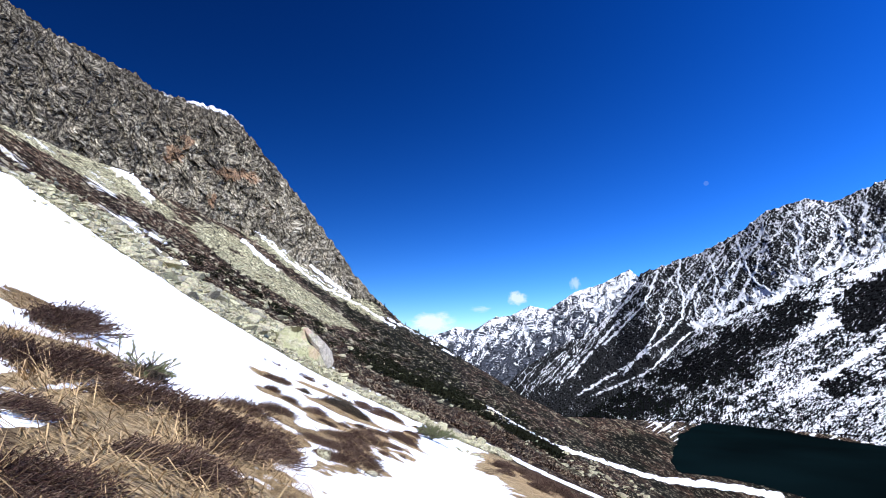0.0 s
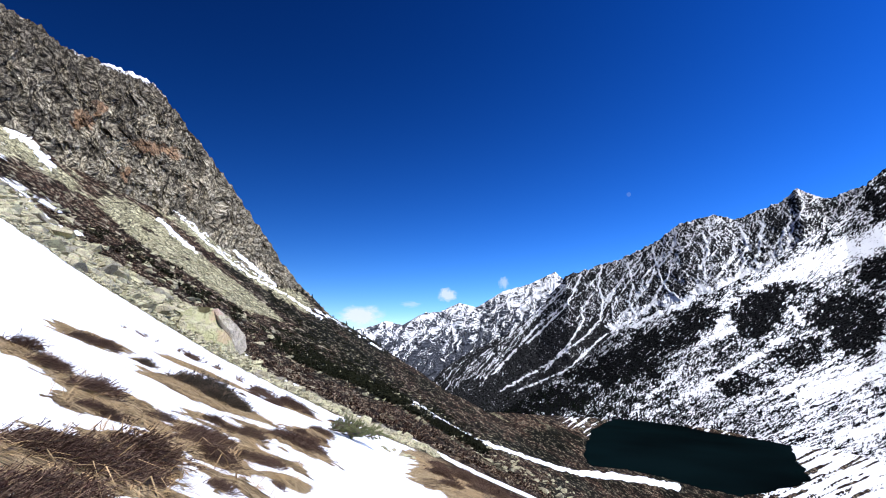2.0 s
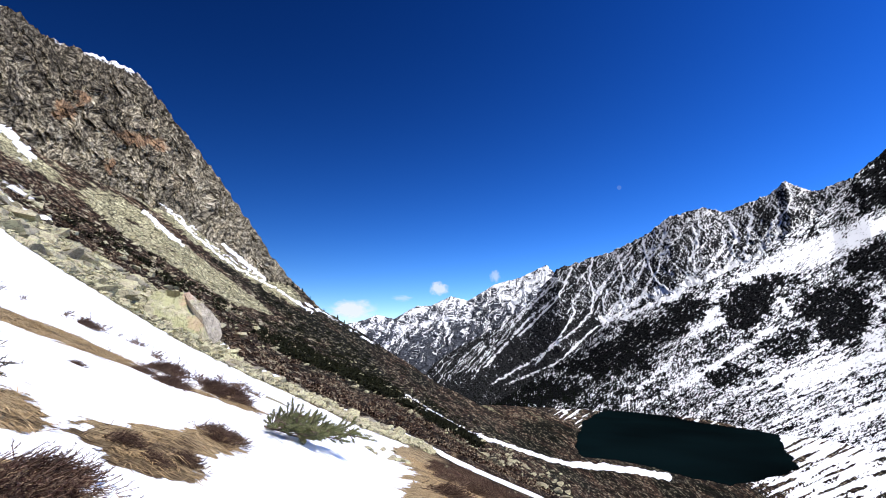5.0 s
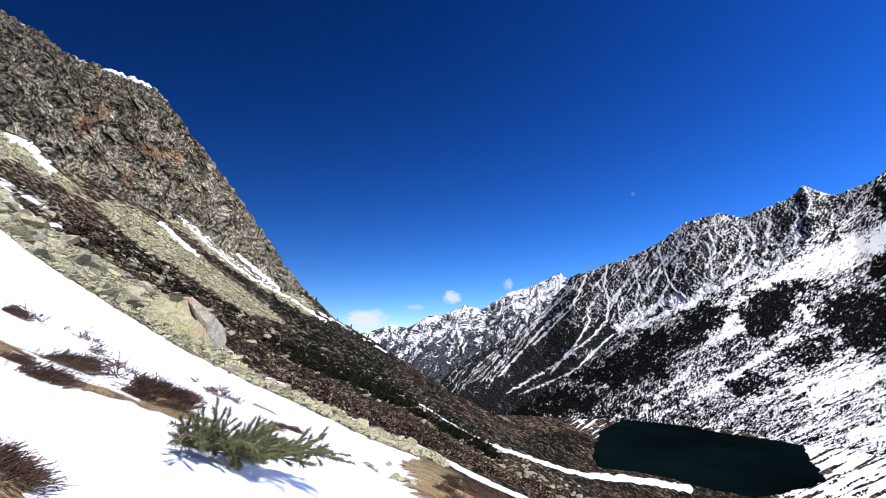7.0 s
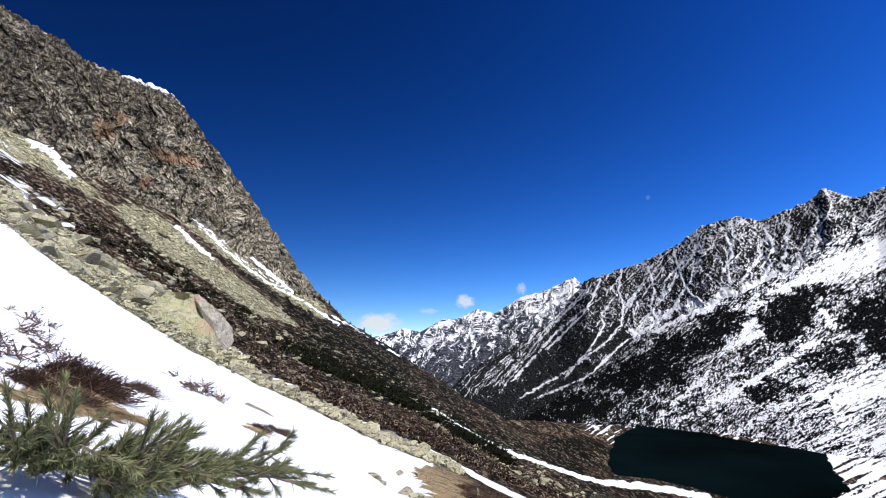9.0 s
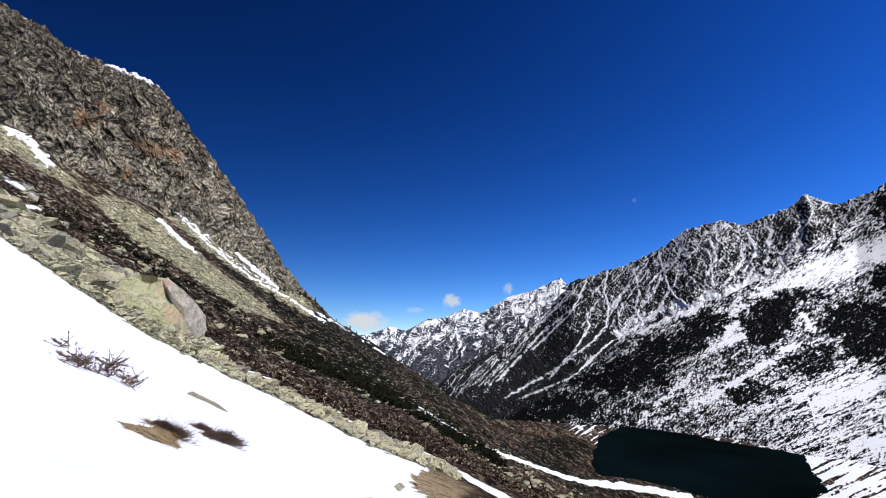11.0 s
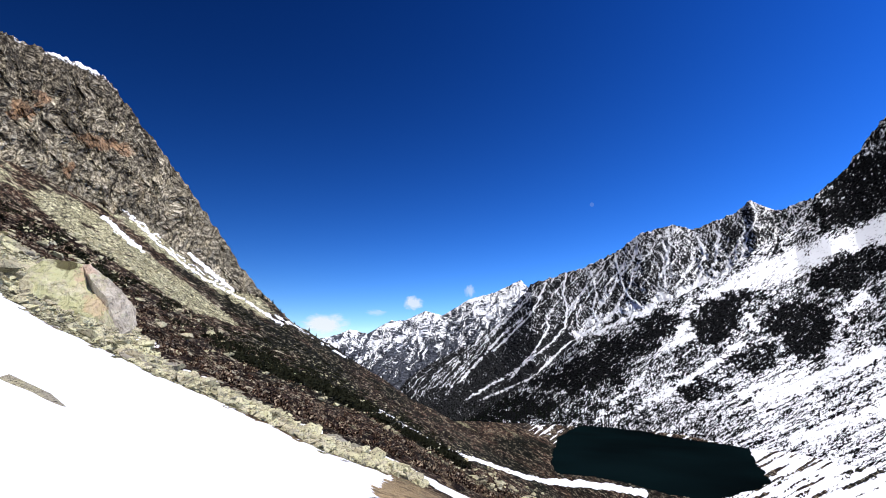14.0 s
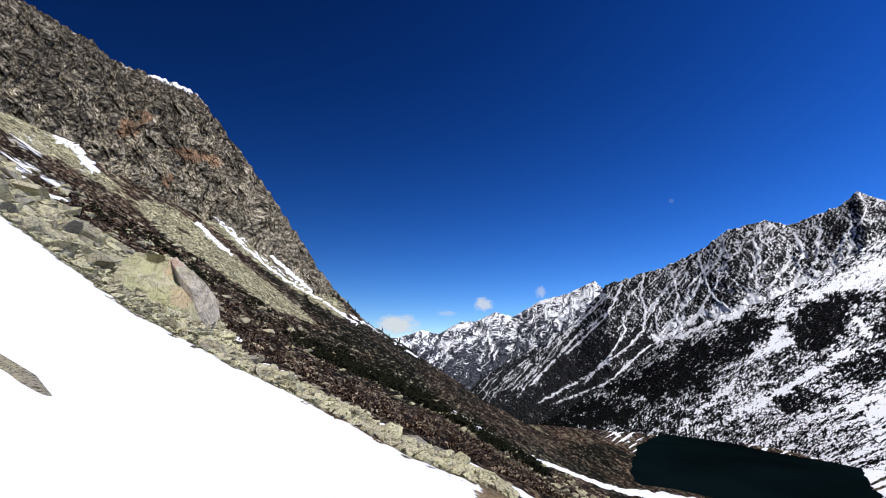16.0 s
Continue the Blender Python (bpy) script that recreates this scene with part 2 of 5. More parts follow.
def mountain_material(name, rock_dark, rock_light, ka, kd, cross, amount, bump, width=0.05):
    """Rock with snow lying where the snow field says, broken by two sets of streaks that cross on the face."""
    m, nt, p = nodes_of(name, 0.95)
    p.inputs["Specular IOR Level"].default_value = 0.0
    across, down = field(nt, "across"), field(nt, "down")
    other = maths(nt, "ADD", across, maths(nt, "MULTIPLY", down, cross))
    one = grain(nt, across, down, ka, kd, 3, 0.72, 0.4)
    two = grain(nt, other, down, ka * 1.15, kd, 3, 0.72, 0.4)
    pepper = grain(nt, across, down, 6.0, 5.4, 2, 0.8)
    both = maths(nt, "ADD", maths(nt, "MULTIPLY", maths(nt, "MAXIMUM", one, two), 0.6), maths(nt, "ADD", maths(nt, "MULTIPLY", pepper, 0.4), -0.03))
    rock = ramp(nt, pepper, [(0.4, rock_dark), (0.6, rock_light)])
    sn = crisp(nt, field(nt, "snow"), both, amount, width)
    nt.links.new(mixc(nt, sn, rock, SNOW), p.inputs["Base Color"])
    relief(nt, p, mixc(nt, maths(nt, "MULTIPLY", sn, 0.6), both, (0.5, 0.5, 0.5)), 0.5, bump)
    return m


# ---- the lie of the land ----
HOME = (0.94, 11.26, -1.56)      # bearings and heights below are told from here
LAKE = -140.0
SHORE = [(368, 814), (449, 963), (560, 1110), (627, 1165), (690, 1085), (688, 940), (712, 860), (742, 795), (676, 721),
         (589, 613), (541, 558), (501, 537), (455, 519), (399, 501), (374, 535), (371, 560), (360, 598), (335, 632), (300, 655), (322, 725)]
# bearing, height angle of the hillside's skyline or of the crag's foot, and how far away that is
BROW = [(-180, 12), (-80, 14), (-60, 20), (-46, 21), (-36.6, 19.3), (-34.1, 19.0), (-32.1, 17.3), (-28, 16.2), (-25, 14.8), (-21, 13.9), (-19, 13), (-13.8, 9.3),
        (-10.8, 7.5), (-7.7, 7.1), (-5.4, 5.4), (-3.8, 4.2), (-0.5, 2.4), (2.2, 0.7), (5.4, -1.2), (9.3, -3.7), (12.5, -5.2), (15.6, -6.4), (19.4, -6.7), (24, -6.6), (40, -8), (180, -8)]
BROW_FAR = [(-180, 300), (-80, 420), (-46, 520), (-30, 600), (-14, 660), (-4, 720), (5, 820), (12, 950), (16, 1080), (24, 1180), (180, 1180)]


# bare places in the near snow, in the order of the walk: centre, half length, half width, turn of the long axis
BARE_START = [(-1.15, 3.1, 1.1, 0.55, 72), (-1.7, 4.3, 1.0, 0.48, 82), (-0.8, 2.4, 0.6, 0.4, 60), (-1.27, 5.46, 0.54, 0.48, 73), (-2.64, 4.68, 1.32, 0.10, -71), (-3.07, 5.03, 0.74, 0.47, -80), (-4.77, 6.80, 0.44, 0.60, 33),
              (-1.89, 3.19, 0.07, 0.05, 65), (-1.78, 5.76, 0.31, 0.57, -17), (-1.33, 5.72, 0.28, 0.42, -16), (-1.88, 7.05, 0.20, 0.39, 30), (-1.20, 6.84, 0.34, 0.29, 25), (-0.79, 6.06, 0.52, 0.20, 61)]
BARE_EARLY = [(-1.85, 8.95, 0.36, 0.36, 0), (-1.5, 8.5, 0.28, 0.28, 0), (-1.0, 7.65, 0.32, 0.32, 0), (-0.95, 8.3, 0.32, 0.28, 0), (-2.54, 9.14, 0.41, 0.28, -28), (-3.81, 12.52, 0.40, 0.68, 2), (-1.62, 8.45, 0.19, 0.40, 5), (-1.04, 7.17, 0.33, 0.29, 15), (-0.57, 7.90, 0.17, 0.13, 21), (-0.39, 8.64, 0.22, 0.10, 53)]
BARE_MIDDLE = [(-3.08, 12.52, 0.24, 0.14, -88), (-2.04, 11.85, 0.72, 0.68, 62), (-1.36, 11.96, 0.25, 0.31, 63), (-1.16, 9.88, 0.33, 0.50, 20), (-0.89, 9.57, 0.21, 0.14, 4), (-0.76, 10.87, 0.55, 0.39, -10), (-0.71, 12.45, 0.29, 0.33, 5),
               (-1.16, 8.96, 0.17, 0.29, 24), (-0.85, 8.46, 0.16, 0.23, 23), (-0.76, 9.05, 0.21, 0.19, 1), (-0.44, 9.28, 0.13, 0.18, 20)]
BARE_LATER = [(-1.36, 12.14, 0.20, 0.26, 60), (-3.34, 16.34, 0.93, 0.79, 10), (-0.62, 11.06, 0.40, 0.37, 18), (-0.69, 12.21, 0.29, 0.19, -23), (-0.64, 13.01, 0.23, 0.44, -18), (-1.12, 10.82, 0.27, 0.14, -36), (-0.65, 10.04, 0.07, 0.06, 30)]
BARE_END = [(-0.60, 13.54, 0.16, 0.20, 14), (-1.67, 16.55, 0.35, 0.19, 52), (-1.44, 17.60, 0.37, 0.58, 41), (-1.63, 16.55, 0.19, 0.20, 27), (-1.16, 17.30, 0.56, 0.25, 79), (-0.79, 20.97, 0.17, 0.18, -24),
            (-0.86, 21.41, 0.12, 0.30, 32)]
# small snow drifts left among the tussocks
DRIFTS = [(-1.77, 3.14, 0.18, 0.05, -81), (-1.00, 3.41, 0.10, 0.07, 27), (-0.96, 3.80, 0.12, 0.09, -7), (-0.69, 4.30, 0.14, 0.08, 23), (-1.00, 5.62, 0.29, 0.17, 61), (-1.06, 4.61, 0.07, 0.05, 78), (-0.98, 5.13, 0.18, 0.05, -87),
          (-1.07, 6.08, 0.13, 0.25, 23), (-0.75, 7.63, 0.19, 0.06, -55), (-0.69, 9.82, 0.22, 0.07, -54), (-1.21, 9.68, 0.17, 0.06, -27), (-0.72, 10.45, 0.14, 0.05, -42)]


def ellipse(x, y, cx, cy, long, wide, turn):
    """Distance from an ellipse's centre: 1 on its edge."""
    c, s = math.cos(radians(turn)), math.sin(radians(turn))
    u, v = (x - cx) * c + (y - cy) * s, (y - cy) * c - (x - cx) * s
    return np.hypot(u / long, v / wide)


def bare_field(x, y):
    """About 1 inside the bare places, falling to 0 round them."""
    x, y = np.asarray(x, float), np.asarray(y, float)
    out = np.zeros(x.shape)
    spot = (x > -6) & (x < 1.2) & (y > 0) & (y < 26)
    if not spot.any():
        return out
    x, y = x[spot], y[spot]
    t = np.zeros(x.shape)
    for one in BARE_START + BARE_EARLY + BARE_MIDDLE + BARE_LATER + BARE_END:
        t = np.maximum(t, 1 - 0.5 * ellipse(x, y, *one))
    for one in DRIFTS:
        t = t - 0.75 * np.clip(1.5 - ellipse(x, y, *one), 0, 1)
    out[spot] = np.clip(t + 0.13 * fbm(x / 0.5, y / 0.35, 3, 84) + 0.12 * fbm(x / 0.16, y / 0.12, 2, 88), 0, 1)
    return out


def near_hill(x, y):
    """The hillside round the walk and on to the boulders."""
    side = np.maximum(0, -x - 4)
    z = -0.91 - 0.42 * x - 0.10 * y + side * 0.07 - 0.7 * step(y, 14, 40) + 0.6 * step(y, 44, 60)
    far = -5.6 - 0.519 * x - 0.012 * y - 2.1 * np.exp(-((x + 15) / 13) ** 2)
    z = z + (far - z) * step(y, 58, 95)
    # trodden line of the path
    track = np.abs(x - np.interp(y, [0, 4, 8, 12, 16, 21, 30, 40], [0.1, 0.1, 0.45, 1.1, 1.0, 1.0, 2.0, 3.2]))
    z = z - 0.2 * np.exp(-(track / 0.6) ** 2) * (1 - step(y, 30, 40))
    # soft drifts and tussocks
    close = 1 - step(np.hypot(x, y - 10), 30, 70)
    z = z + close * (0.035 * fbm(x / 2.6, y / 2.6, 3, 81) + 0.012 * fbm(x / 0.5, y / 0.5, 2, 82))
    z = z + (0.03 + 0.04 * step(y, 6.0, 5.2)) * step(bare_field(x, y), 0.45, 0.9)
    return z


def land(x, y):
    """Height of the ground sheet."""
    dx, dy = x - HOME[0], y - HOME[1]
    r = np.hypot(dx, dy) + 1e-6
    az = np.degrees(np.arctan2(dx, dy))
    hill = near_hill(x, y)
    # farther on the slope bends up to the brow
    rb = curve(az, BROW_FAR)
    tb = np.tan(np.radians(curve(az, BROW)))
    u = np.clip((r - 110) / (rb - 110), 0, 1)
    t0 = (near_hill(HOME[0] + dx / r * 110, HOME[1] + dy / r * 110) - HOME[2]) / 110
    bent = HOME[2] + r * (t0 + (tb - t0) * (u ** 0.8))
    w = step(r, 90, 150) * step(az, -170, -80) * (1 - step(az, 12, 21))
    z = hill + (bent - hill) * w
    # past the brow it falls away
    z = z - 0.35 * np.maximum(0, r - rb) * step(az, -170, -60) * (1 - step(az, 14, 24))
    z = z + 2.4 * fbm(x / 34, y / 34, 4, 93) * step(r, 100, 220) * step(az, -170, -60)
    floor = LAKE + 3 + 1.2 * fbm(x / 40, y / 40, 3, 94) + 9 * np.exp(-((x - 330) / 90) ** 2 - ((y - 1060) / 160) ** 2)
    z = np.maximum(z, floor) + 5 * np.exp(-np.abs(z - floor) / 5)
    # past the lake the valley drops out of sight
    z = np.where((r > 1260) & (az > 2) & (az < 80), np.minimum(z, HOME[2] - r * math.tan(radians(7.2))), np.minimum(z, 420))
    d = edge_distance(x, y, SHORE) + 5 * fbm(x / 25, y / 25, 3, 90)
    wet = inside(x, y, SHORE)
    z = np.where(wet, np.minimum(z, LAKE + 0.6 - 0.25 * np.minimum(d, 40)), LAKE + 0.6 + (z - LAKE - 0.6) * step(d, -2, 45))
    return z


# lines across the hillside, as (bearing, height angle): the snow's upper edge, the tops of talus, brown heath and scree
SNOW_EDGE = [(-60, 26), (-35.3, 10.7), (-33.1, 9.2), (-30.9, 7.7), (-28.5, 6.3), (-26.0, 4.7), (-23.5, 3.2), (-20.8, 1.5), (-18.1, 0.0), (-15.3, -1.4), (-12.3, -2.9), (-9.4, -4.1), (-6.3, -5.6), (-3.2, -7.0), (-0.1, -8.5), (3.1, -9.7), (6.2, -10.7), (12.4, -13.1), (30, -20)]
TALUS_TOP = [(-60, 29), (-35.8, 14.1), (-34.5, 13.1), (-33.1, 12.0), (-31.4, 11.1), (-29.5, 10.0), (-26.6, 8.8), (-24.5, 7.6), (-22.4, 6.6), (-18.9, 4.6), (-15.5, 0.6), (-12.5, -2.0), (-9.5, -3.3), (-6.4, -4.7), (-3.6, -5.9), (-0.1, -7.7), (3.0, -8.8), (6.8, -10.2), (9.3, -11.6), (12, -13.5), (30, -30)]
HEATH_TOP = [(-60, 26), (-36.3, 17.0), (-34.2, 16.4), (-32.0, 15.5), (-29.7, 14.5), (-27.1, 12.5), (-24.4, 10.7), (-21.8, 9.4), (-18.9, 7.7), (-16.0, 5.8), (-13.0, 4.4), (-8.7, 3.3), (-4, 0)]
SCREE_TOP = [(-60, 28), (-36.7, 19.6), (-34.7, 19.0), (-32.4, 17.8), (-30.0, 16.5), (-27.5, 15.6), (-24.9, 14.4), (-23.0, 13.2), (-19.2, 10.7), (-16.2, 8.6), (-13.2, 6.6), (-8.8, 3.5), (-4, 0)]
CHUTE = [(-21.4, 14.3), (-18.3, 12.1), (-15.4, 10.3), (-12.4, 8.4), (-8.9, 6.5), (-5.3, 4.3)]
# strands of snow in the chute: bed and half width
STRANDS = [([(-21.7, 14.6), (-18.0, 12.3)], 0.13), ([(-21.0, 14.0), (-18.3, 11.8), (-15.4, 9.7), (-12.4, 8.0), (-8.9, 6.3), (-5.3, 4.1)], 0.2), ([(-15.4, 11.1), (-13.6, 9.8), (-10.5, 7.5)], 0.34), ([(-19.4, 12.9), (-15.6, 10.3), (-12.2, 8.3)], 0.12)]
GULLY = [(-23.0, 13.5), (-21.6, 12.3), (-19.2, 10.6)]
SNOW_PATCH = [(-35.9, 19.2), (-34.4, 18.4), (-32.7, 16.9)]


def right_rim(y):
    """Where the snow of the track ends on its lower side."""
    return curve(y, [(-30, 1.3), (9, 1.5), (12, 1.5), (15, 1.3), (17, 1.4), (21, 1.95), (26, 2.2), (30, 2.4), (35, 2.6), (41, 3.5), (50, 6.0), (80, 14)])


def angles(x, y, z):
    """Bearing and height angle seen from HOME, and the distance."""
    dx, dy = x - HOME[0], y - HOME[1]
    r = np.hypot(dx, dy) + 1e-6
    return np.degrees(np.arctan2(dx, dy)), np.degrees(np.arctan2(z - HOME[2], r)), r


def meet(az, el, near=22.0, far=120.0):
    """Where the way out along a bearing and height angle first comes to the ground."""
    r = np.geomspace(near, far, 90)[:, None]
    X, Y = HOME[0] + r * np.sin(np.radians(az)), HOME[1] + r * np.cos(np.radians(az))
    up = near_hill(X, Y) > HOME[2] + r * np.tan(np.radians(el))
    i = np.where(up.any(0), up.argmax(0), len(r) - 1)
    k = np.arange(len(az))
    return X[i, k], Y[i, k]


def chute_snow(az, el):
    """Thin snow strands down the chute below the crag."""
    ja, je = az + 0.25 * fbm(az * 0.9, el * 0.9, 3, 28), el + 0.14 * fbm(az * 1.4, el * 2.4, 4, 29, 0.6)
    t = np.zeros(np.shape(az))
    for bed, w in STRANDS:
        t = np.maximum(t, step(edge_distance(ja, je, bed, False) + 0.08 * fbm(az * 3, el * 5, 2, 27), 0.8 * w, 0.3 * w))
    return t


def hill_fields(x, y, z):
    """Where snow, heath, scree and pines lie on the ground sheet."""
    az, el, r = angles(x, y, z)
    across, down = el + 0.5 * az, az
    wob = fbm(across * 0.5, down * 0.16, 5, 3, 0.6)
    fray = 0.3 * fbm(az * 1.3, el * 2.2, 4, 19, 0.6)
    soil = fbm(x / 5, y / 5, 4, 6)
    line = lambda pairs: el - curve(az, pairs)
    edge = line(SNOW_EDGE) + 0.25 * fray + 0.12 * fbm(x / 1.1, y / 1.1, 3, 83)
    near = np.where(r < 22, 1.0, step(edge, 0.12, -0.12)) * (r < 110)
    # below the track the snow gives out
    rim = right_rim(y) + 0.3 * soil + 0.25 * fbm(x / 0.8, y / 0.8, 3, 86)
    near = near * step(x, rim + 0.25, rim - 0.25)
    snow = near * step(bare_field(x, y), 0.66, 0.18)
    # a last drift lies below the track
    drift = edge_distance(x, y, [(5.4, 55.5), (7.6, 52), (10, 49.5), (12.5, 49.2), (15.5, 49.7)], False)
    snow = np.maximum(snow, step(drift + 0.8 * soil + 0.4 * fbm(x / 0.8, y / 0.8, 3, 87), 2.4, 1.3) * 0.95)
    talus_top, heath_top, scree_top = line(TALUS_TOP), line(HEATH_TOP), line(SCREE_TOP)
    talus = step(talus_top, 0.35, -0.35) * (1 - near) * (1 - 0.5 * step(az, -16, -11)) * step(edge, -0.3, 0.1) * (az < 11) * (r > 20) * (r < 130)
    high = step(heath_top, -0.5, 0.5) * step(scree_top, 0.5, -0.4) * step(az, -7, -11)
    ledge = step(scree_top, 0.0, 1.2) * 0.5 * step(az, -16, -22)
    strewn = 0.16 + 0.2 * wob + 0.16 * step(az, 3, 12)
    scree = np.clip(np.maximum(np.maximum(talus, high * (0.74 + 0.45 * wob)), np.maximum(ledge, strewn)), 0, 1) * (r > 20)
    # dark pines: above the heath past the boulder, and below the snow chute
    dark = step(talus_top, 1.6, 3.8) * step(az, -12.5, -6) * (1 - step(az, -1, 9) * 0.75) * (1 - high)
    dark = np.maximum(dark, step(scree_top, 0.1, 0.7) * step(az, -20, -16) * (1 - 0.6 * step(az, -2, 6)))
    pines = dark * (0.75 + 0.3 * wob) * (r > 60)
    pines = np.maximum(pines, 0.5 * step(az, -4, 4) * step(r, 60, 100) * step(r, 1150, 900) + 0.3 * wob * (az > 0) * (r > 60))
    far = (r > 60) * 1.0
    path = lambda pairs: edge_distance(az, el, pairs, False)
    bed = step(path(CHUTE) + fray, 1.1, 0.6) * far * step(az, -4, -9)
    scree, pines = np.maximum(scree, 0.9 * bed), pines * (1 - bed)
    strip = path([(5.5, -5.0), (9.3, -7.3), (12.5, -8.8), (15.6, -9.8), (18.6, -10.6), (21.6, -11.4), (24.4, -11.8), (28.8, -11.8), (33.5, -12.2)])
    snow = np.maximum(snow, step(strip + fray * 0.4, 0.3 + 0.3 * step(az, 21, 26), 0.12) * far * 0.85)
    snow = np.maximum(snow, step(path(GULLY) + 0.6 * fray, 0.3, 0.1) * far * 0.8)
    snow = np.maximum(snow, chute_snow(az, el) * far * 0.9)
    snow = np.maximum(snow, step(path(SNOW_PATCH) + fray * 1.2, 0.55, 0.15) * far * 0.85)
    snow = np.maximum(snow, step(path([(-44.9, 22.8), (-42.3, 22.1), (-39.1, 20.7)]) + fray * 0.6, 0.26, 0.06) * far * 0.8)
    snow = np.maximum(snow, step(path([(-6.4, 5.2), (-3.8, 3.9), (-1.2, 2.4), (2.1, 0.6)]) + fray, 0.3, 0.03) * far * 0.5)
    # snow tucked along the talus
    for pairs, wide in (([(-35.8, 14.2), (-34.3, 12.9), (-32.8, 12.1), (-31.2, 11.8)], 0.26), ([(-3.4, -6.1), (-0.1, -7.3)], 0.32), ([(-16.0, 0.9), (-14.6, 0.3)], 0.3), ([(-11.5, -2.0), (-9.0, -2.9)], 0.14), ([(3.5, -9.0), (6.5, -10.3)], 0.2)):
        snow = np.maximum(snow, step(path(pairs) + fray * 0.4, wide, 0.4 * wide) * (r > 20) * 0.9)
    strewn = far * (0.1 + 0.3 * step(az, -20, -38) + 0.22 * wob)
    snow = np.maximum(snow, np.clip(strewn, 0, 0.45))
    valley = step(x, 330, 460) * step(z, LAKE + 40, LAKE + 6) * step(y, 1250, 1120)
    snow = np.maximum(snow, valley * (0.36 + 0.27 * step(az, 38, 43) + 0.5 * fbm((el - 0.62 * az) * 2.8, az * 0.25, 4, 5, 0.65)))
    heath = np.maximum(np.maximum(step(r, 45, 60), step(x, rim + 1.6, rim + 2.6)), step(edge, -0.1, 0.2) * (r > 22) * (az < 11))
    return dict(snow=snow, scree=scree, pines=pines, heath=heath, away=step(r, 24, 44), across=across, down=down)


def build_ground():
    cx, cy = 0.5, -2.0
    a = np.concatenate([np.linspace(-180, -54, 60, endpoint=False), np.linspace(-54, 66, 900, endpoint=False), np.linspace(66, 180, 50, endpoint=False)])
    r = np.concatenate([np.arange(0.3, 34, 0.11), np.arange(34, 76, 0.3), 76 * 1.0125 ** np.arange(0, 243), np.linspace(1570, 4900, 24)])
    A, R = np.meshgrid(np.radians(a), r)
    X, Y = cx + R * np.sin(A), cy + R * np.cos(A)
    Z = land(X, Y)
    me = grid_mesh("ground", X, Y, Z, True, hill_fields(X, Y, Z))
    me.flip_normals()
    me.materials.append(ground_material())
    return tagged(new("ground", me), "steep mountain hillside of snow, dry turf, scree and heath", "ground", kind="structure")


ground = build_ground()


def build_lake():
    m, nt, p = nodes_of("lake water", 0.12)
    deep = noise_node(nt, 0.004, 3, 0.5).outputs[0]
    nt.links.new(ramp(nt, deep, [(0.4, (0.0012, 0.0026, 0.003)), (0.64, (0.0022, 0.0062, 0.007))]), p.inputs["Base Color"])
    p.inputs["Specular IOR Level"].default_value = 0.0
    n = noise_node(nt, 0.6, 5, 0.6, (1, 2.2, 1)).outputs[0]
    relief(nt, p, n, 0.12, 0.15)
    bm = bmesh.new()
    mx, my = np.mean(SHORE, 0)
    bm.faces.new([bm.verts.new((mx + 1.05 * (x - mx), my + 1.05 * (y - my), LAKE)) for x, y in SHORE])
    bmesh.ops.triangulate(bm, faces=bm.faces)
    me = bpy.data.meshes.new("lake")
    bm.to_mesh(me)
    bm.free()
    me.materials.append(m)
    return tagged(new("lake", me), "dark green still mountain lake below the slopes", "water", kind="structure")


build_lake()


FACES = {}


def polar_mountain(name, material, a0, a1, na, ns, foot, ridge, far, gullies, snow_of, jag=0.25, rough=30.0, shape=1.0, seed=0, stains=None):
    """A mountainside seen across bearings a0..a1: foot and ridge are (bearing, height angle) lines, far gives (bearing, foot distance, ridge distance)."""
    a, s = np.linspace(a0, a1, na), np.linspace(0, 1, ns)
    A, S = np.meshgrid(a, s)
    f = np.array(far, float)
    soft = lambda col: sum(np.interp(A + k, f[:, 0], f[:, col]) for k in np.linspace(-5, 5, 11)) / 11
    r0, r1 = soft(1), soft(2)
    e0 = sum(curve(A + k, foot) for k in np.linspace(-1.5, 1.5, 7)) / 7
    E = e0 + (curve(A, ridge) - e0) * S
    E = E + jag * (ridged(A * 0.9, A * 0, 4, seed + 2) - 0.55) * 1.6 * S ** 45
    D = r0 + (r1 - r0) * S ** shape
    g, groove, across, down = gullies(A, E)
    D = D + rough * g * np.minimum(1, 6 * (1 - S) + 0.15) * np.minimum(1, 8 * S)
    x = HOME[0] + D * np.sin(np.radians(A))
    y = HOME[1] + D * np.cos(np.radians(A))
    z = HOME[2] + D * np.tan(np.radians(E))
    # the far side
    back = [1.04, 1.15, 1.35]
    X, Y, Z = [x], [y], [z]
    for k in back:
        X.append((HOME[0] + (x[-1:] - HOME[0]) * k))
        Y.append((HOME[1] + (y[-1:] - HOME[1]) * k))
        Z.append(z[-1:] - (k - 1) * 0.8 * np.hypot(x[-1:], y[-1:]))
    sn = snow_of(A, E, S, groove)
    rust = stains(A, E) if stains else np.zeros(A.shape)
    sn, across, down, rust = (np.concatenate([v] + [v[-1:]] * len(back)) for v in (sn, across, down, rust))
    X, Y, Z = np.concatenate(X), np.concatenate(Y), np.concatenate(Z)
    FACES[name] = (A, E, x, y, z)
    me = grid_mesh(name, X, Y, Z, False, dict(snow=sn, across=across, down=down, rust=rust))
    me.flip_normals()
    me.materials.append(material)
    return new(name, me)


